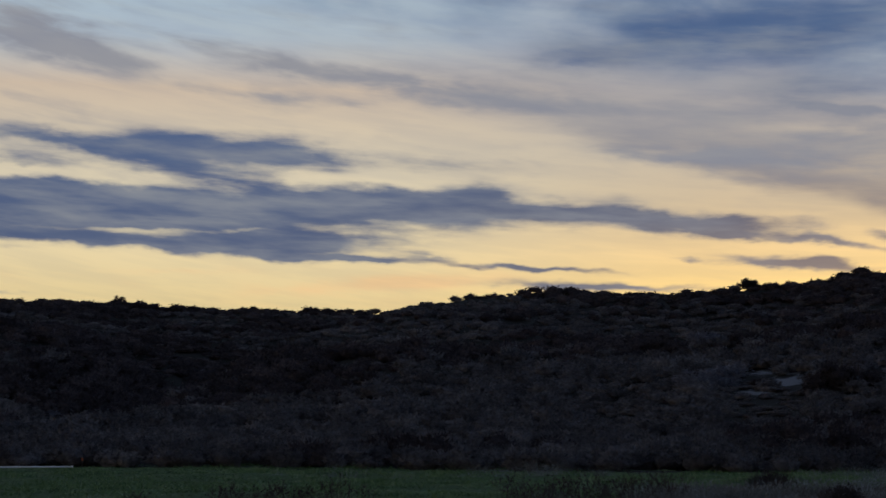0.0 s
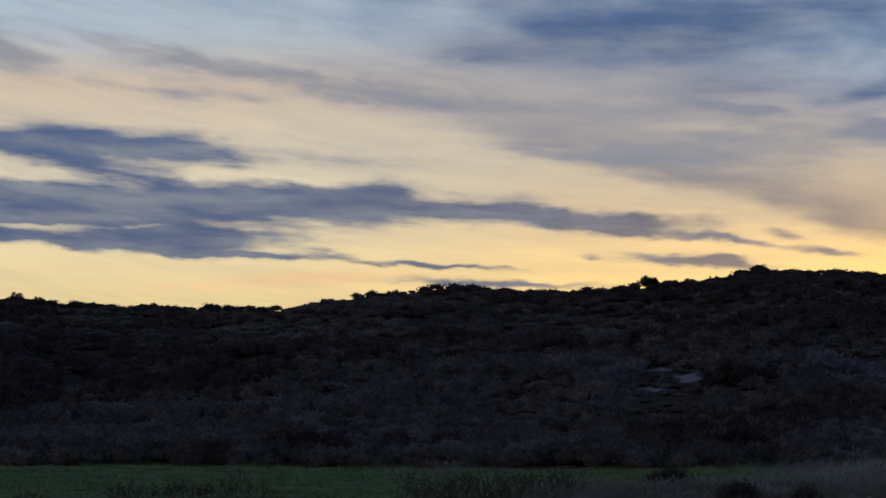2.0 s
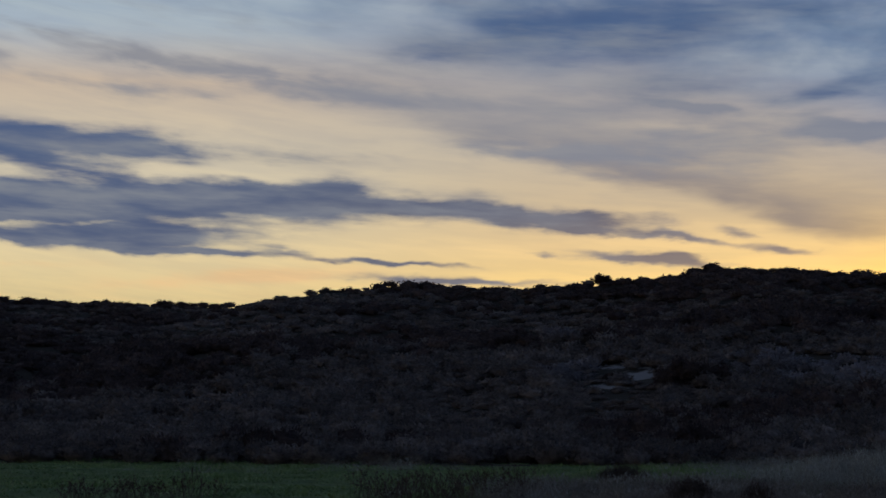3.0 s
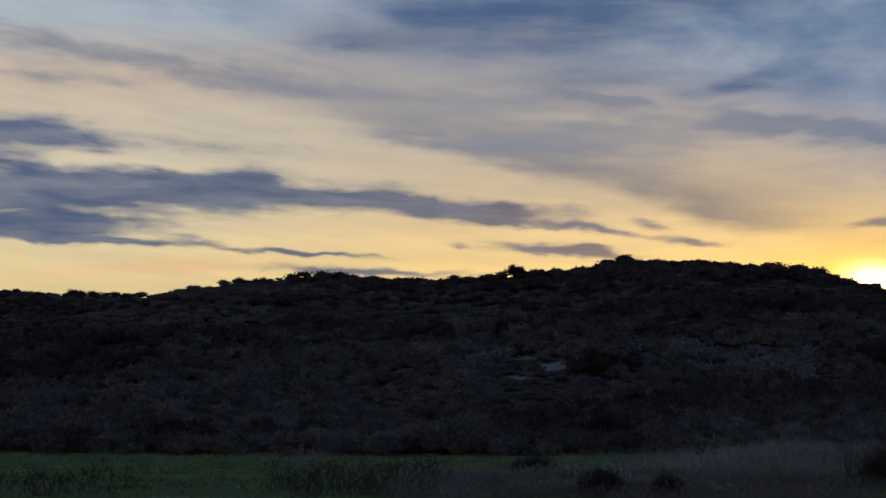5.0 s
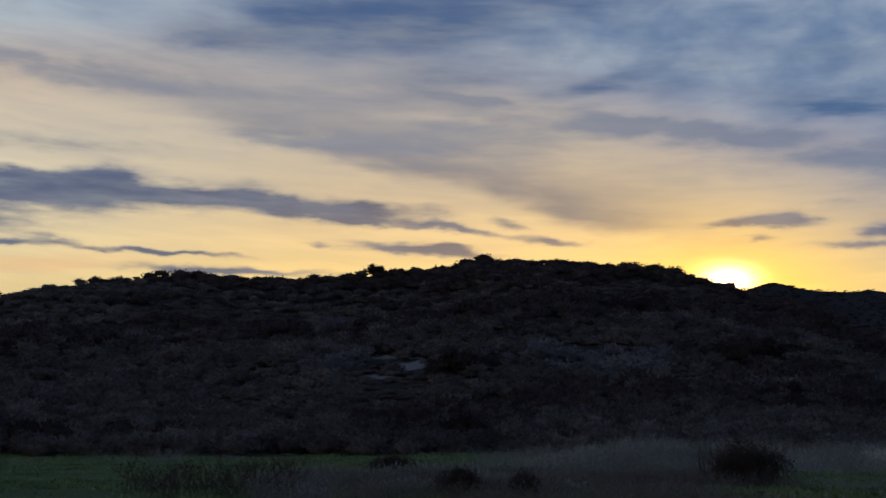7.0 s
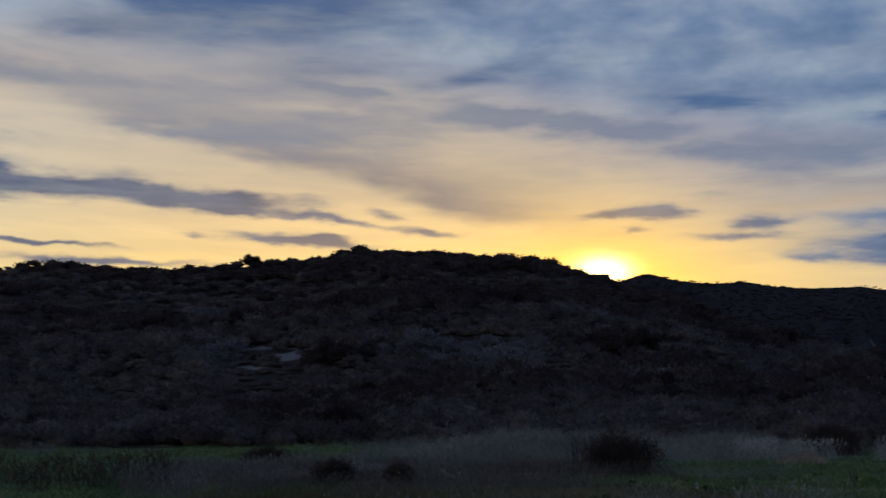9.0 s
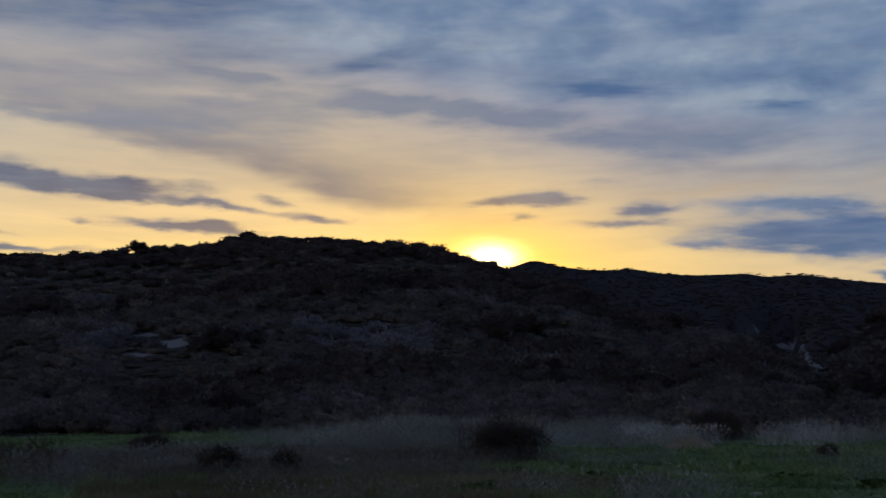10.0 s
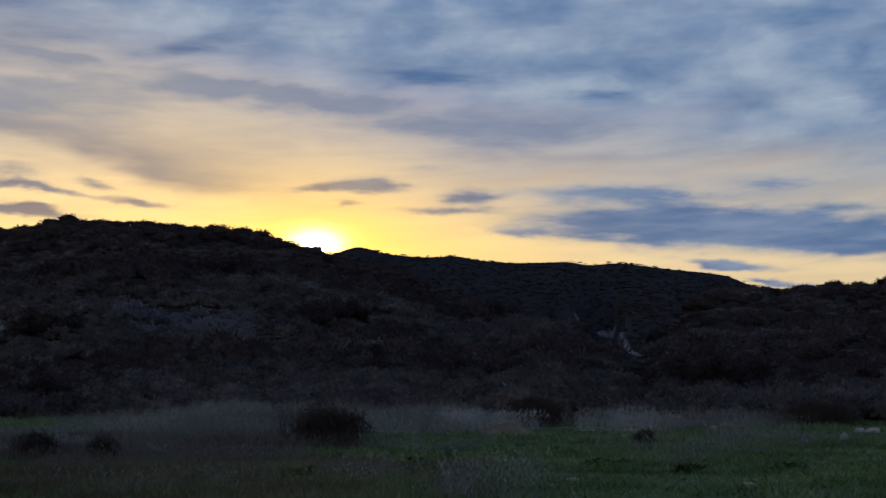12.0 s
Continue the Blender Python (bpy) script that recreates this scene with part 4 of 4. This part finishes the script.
for az, r, w, h in ((29.07, 27.4, .14, .07), (27.22, 38.3, .13, .08), (26.6, 37.9, .10, .07), (15.74, 43.6, .13, .16), (16.34, 42.8, .15, .17), (16.05, 42.4, .10, .12),
                    (16.28, 41.2, .10, .12), (15.9, 43.0, .08, .10), (16.5, 43.4, .09, .11), (30.85, 48.7, .22, .15), (33.31, 51.7, .15, .14), (36.23, 38.7, .07, .06), (37.34, 45.1, .12, .16), (37.77, 51.4, .17, .12),
                    (38.19, 51.4, .22, .12), (34.57, 25.8, .12, .06), (25.4, 36.0, .08, .05), (25.9, 33.0, .06, .04)):
    rock(on_field(az, r), w, h, rng)


def mound(place, w, h):
    """A low heap of bare earth."""
    bm = bmesh.new()
    bmesh.ops.create_grid(bm, x_segments=18, y_segments=12, size=1.0)
    for v in bm.verts:
        q = max(0.0, 1 - v.co.x ** 2 - v.co.y ** 2)
        v.co = Vector((v.co.x * w, v.co.y * w * .6, h * q * (1 + .8 * noise.noise(v.co * 3.0)) - .03))
    me = bpy.data.meshes.new("earth_mound")
    bm.to_mesh(me)
    bm.free()
    me.materials.append(M_EARTH)
    for f in me.polygons:
        f.use_smooth = True
    ob = tagged(new("earth_mound", me), "low heap of bare tan earth in the grass", "mound")
    ob.location = place
    return ob


mound(on_field(26.95, 50.0), .85, .32)

p, az, r = spots(rng, 260, 24.5, 29, 26, 42)
keep = rng.rand(len(p)) < np.exp(-((az - 26.2) / 1.1) ** 2)
pebble = []
for _ in range(4):
    bm = bmesh.new()
    bmesh.ops.create_icosphere(bm, subdivisions=1, radius=1.0)
    pv = np.array([v.co[:] for v in bm.verts]) * rng.uniform(.7, 1.2, (len(bm.verts), 1)) * [1, .8, .6]
    pebble.append((pv, np.array([[v.index for v in f.verts] for f in bm.faces]), None))
    bm.free()
size = rng.uniform(.015, .05, keep.sum())
scatter("gravel", pebble, p[keep] + [0, 0, .03], size, size, M_ROCK, "small pale stones scattered on the bare ground", "gravel", rng)


def tree(place, w, h, rng, label, leaf_mat=M_SCRUB):
    base = tagged(new("tree"), label, "tree", "trees on the crest")
    base.location = place
    tv, tf = twig_mesh(rng, 22, w * .75, h * .8, .05, .1)
    part("trunk", tv, tf, M_TWIG, base)
    # clumps of leaves spread over a low dome, with gaps between them
    n, per = 30, 190
    up = rng.normal(size=(n, 3)) * [1, 1, .6]
    up[:, 2] = np.abs(up[:, 2])
    up /= np.linalg.norm(up, axis=1, keepdims=True)
    mid = up * rng.uniform(.45, .85, (n, 1)) * [1, 1, .66] + [0, 0, .13]
    d = rng.normal(size=(n * per, 3))
    d /= np.linalg.norm(d, axis=1, keepdims=True)
    at = np.repeat(mid, per, axis=0) + d * rng.uniform(.08, .24, (n * per, 1)) * [1, 1, .8]
    sv = (at[:, None] + rng.normal(0, .032, (n * per, 3, 3))).reshape(-1, 3)
    sn = np.repeat(d * .5 + (at - [0, 0, .2]), 3, axis=0)
    sn /= np.linalg.norm(sn, axis=1, keepdims=True)
    sf = np.arange(n * per * 3).reshape(-1, 3)
    back = (np.cross(sv[sf[:, 1]] - sv[sf[:, 0]], sv[sf[:, 2]] - sv[sf[:, 0]]) * sn[::3]).sum(1) < 0
    sf[back] = sf[back][:, ::-1]
    part("crown", sv * [w, w, h], sf, leaf_mat, base, "", sn)
    return base


for az, w, h in ((9.6, 2.1, 2.5), (10.25, 1.5, 1.3), (10.9, 1.7, 1.4), (11.8, 1.3, 1.2), (8.8, 1.1, .9), (-10.2, 2.2, 2.3), (-9.5, 1.5, 1.8), (-6.0, 1.7, 1.6), (-4.1, 1.7, 1.8),
                 (13.0, 1.6, 1.1), (37.0, 1.9, 2.0), (37.8, 2.2, 1.8), (38.5, 2.0, 2.2), (35.1, 1.5, 1.5)):
    tree(on_crest(az), w, h, rng, "rounded tree with an open crown on the hill crest")


for az, r, w, h in ((33.4, 90, 3.6, 2.7), (32.3, 93, 2.4, 1.9), (25.5, 104, 2.6, 2.0), (27.0, 96, 2.0, 1.6), (37.6, 88, 2.4, 1.8), (22.4, 108, 2.2, 1.8), (35.4, 86, 2.0, 1.5)):
    oak = tree(on_field(az, r), w, h, rng, "dark rounded oak scrub at the foot of the hill")
    oak["group"] = "oaks below the hill"
for az, el, w, h in ((12.3, 1.22, 2.7, 2.8), (13.0, 1.35, 1.9, 2.1), (9.95, 1.42, .9, .9), (21.6, 1.75, 2.7, 2.6), (6.9, 2.5, 2.6, 2.4), (9.6, 2.6, 2.2, 2.6), (31.6, .95, 1.8, 1.8), (29.2, 1.35, 1.6, 1.6)):
    oak = tree(on_land(az, el), w, h, rng, "dark rounded oak scrub on the hillside")
    oak["group"] = "oaks below the hill"
for az, el, w, h in ((8.24, 2.5, 2.1, 3.2), (14.9, 1.65, 2.0, 1.9), (8.0, 1.35, 2.2, 1.9)):
    bare_tree = tree(on_land(az, el), w, h, rng, "grey leafless tree with fine twigs on the slope", M_PALE)
    bare_tree["group"] = "leafless trees on the slope"


def pipe():
    base = tagged(new("irrigation_pipe"), "white pipe with couplings lying along the field edge", "pipe")
    a, b = Vector(on_field(-16.5, 89)), Vector(on_field(-11.5, 88))
    base.location = a
    along = (b - a)
    n = 9

    def rod(name, s, t, radius, z):
        bm = bmesh.new()
        bmesh.ops.create_cone(bm, cap_ends=True, segments=12, radius1=radius, radius2=radius, depth=(t - s) * along.length)
        m = along.to_track_quat("Z", "Y").to_matrix().to_4x4()
        m.translation = along * (s + t) / 2 + Vector((0, 0, z))
        bm.transform(m)
        me = bpy.data.meshes.new(name)
        bm.to_mesh(me)
        bm.free()
        me.materials.append(M_PIPE)
        new(name, me).parent = base

    for k in range(n):
        rod("pipe_length", k / n + .004, (k + 1) / n - .004, .036, .06)
        rod("coupling", (k + 1) / n - .006, (k + 1) / n + .006, .055, .06)


pipe()


def stake():
    base = tagged(new("marker_stake"), "thin wooden stake with a reddish tip at the field edge", "stake")
    base.location = on_field(-11.2, 88)
    for name, z0, z1, rad, mat in (("post", -.05, .34, .022, M_TWIG), ("tip", .34, .46, .03, M_STAKE)):
        bm = bmesh.new()
        bmesh.ops.create_cone(bm, cap_ends=True, segments=8, radius1=rad, radius2=rad * .85, depth=z1 - z0)
        bmesh.ops.translate(bm, verts=bm.verts, vec=(0, 0, (z0 + z1) / 2))
        me = bpy.data.meshes.new(name)
        bm.to_mesh(me)
        bm.free()
        me.materials.append(mat)
        new(name, me).parent = base


stake()
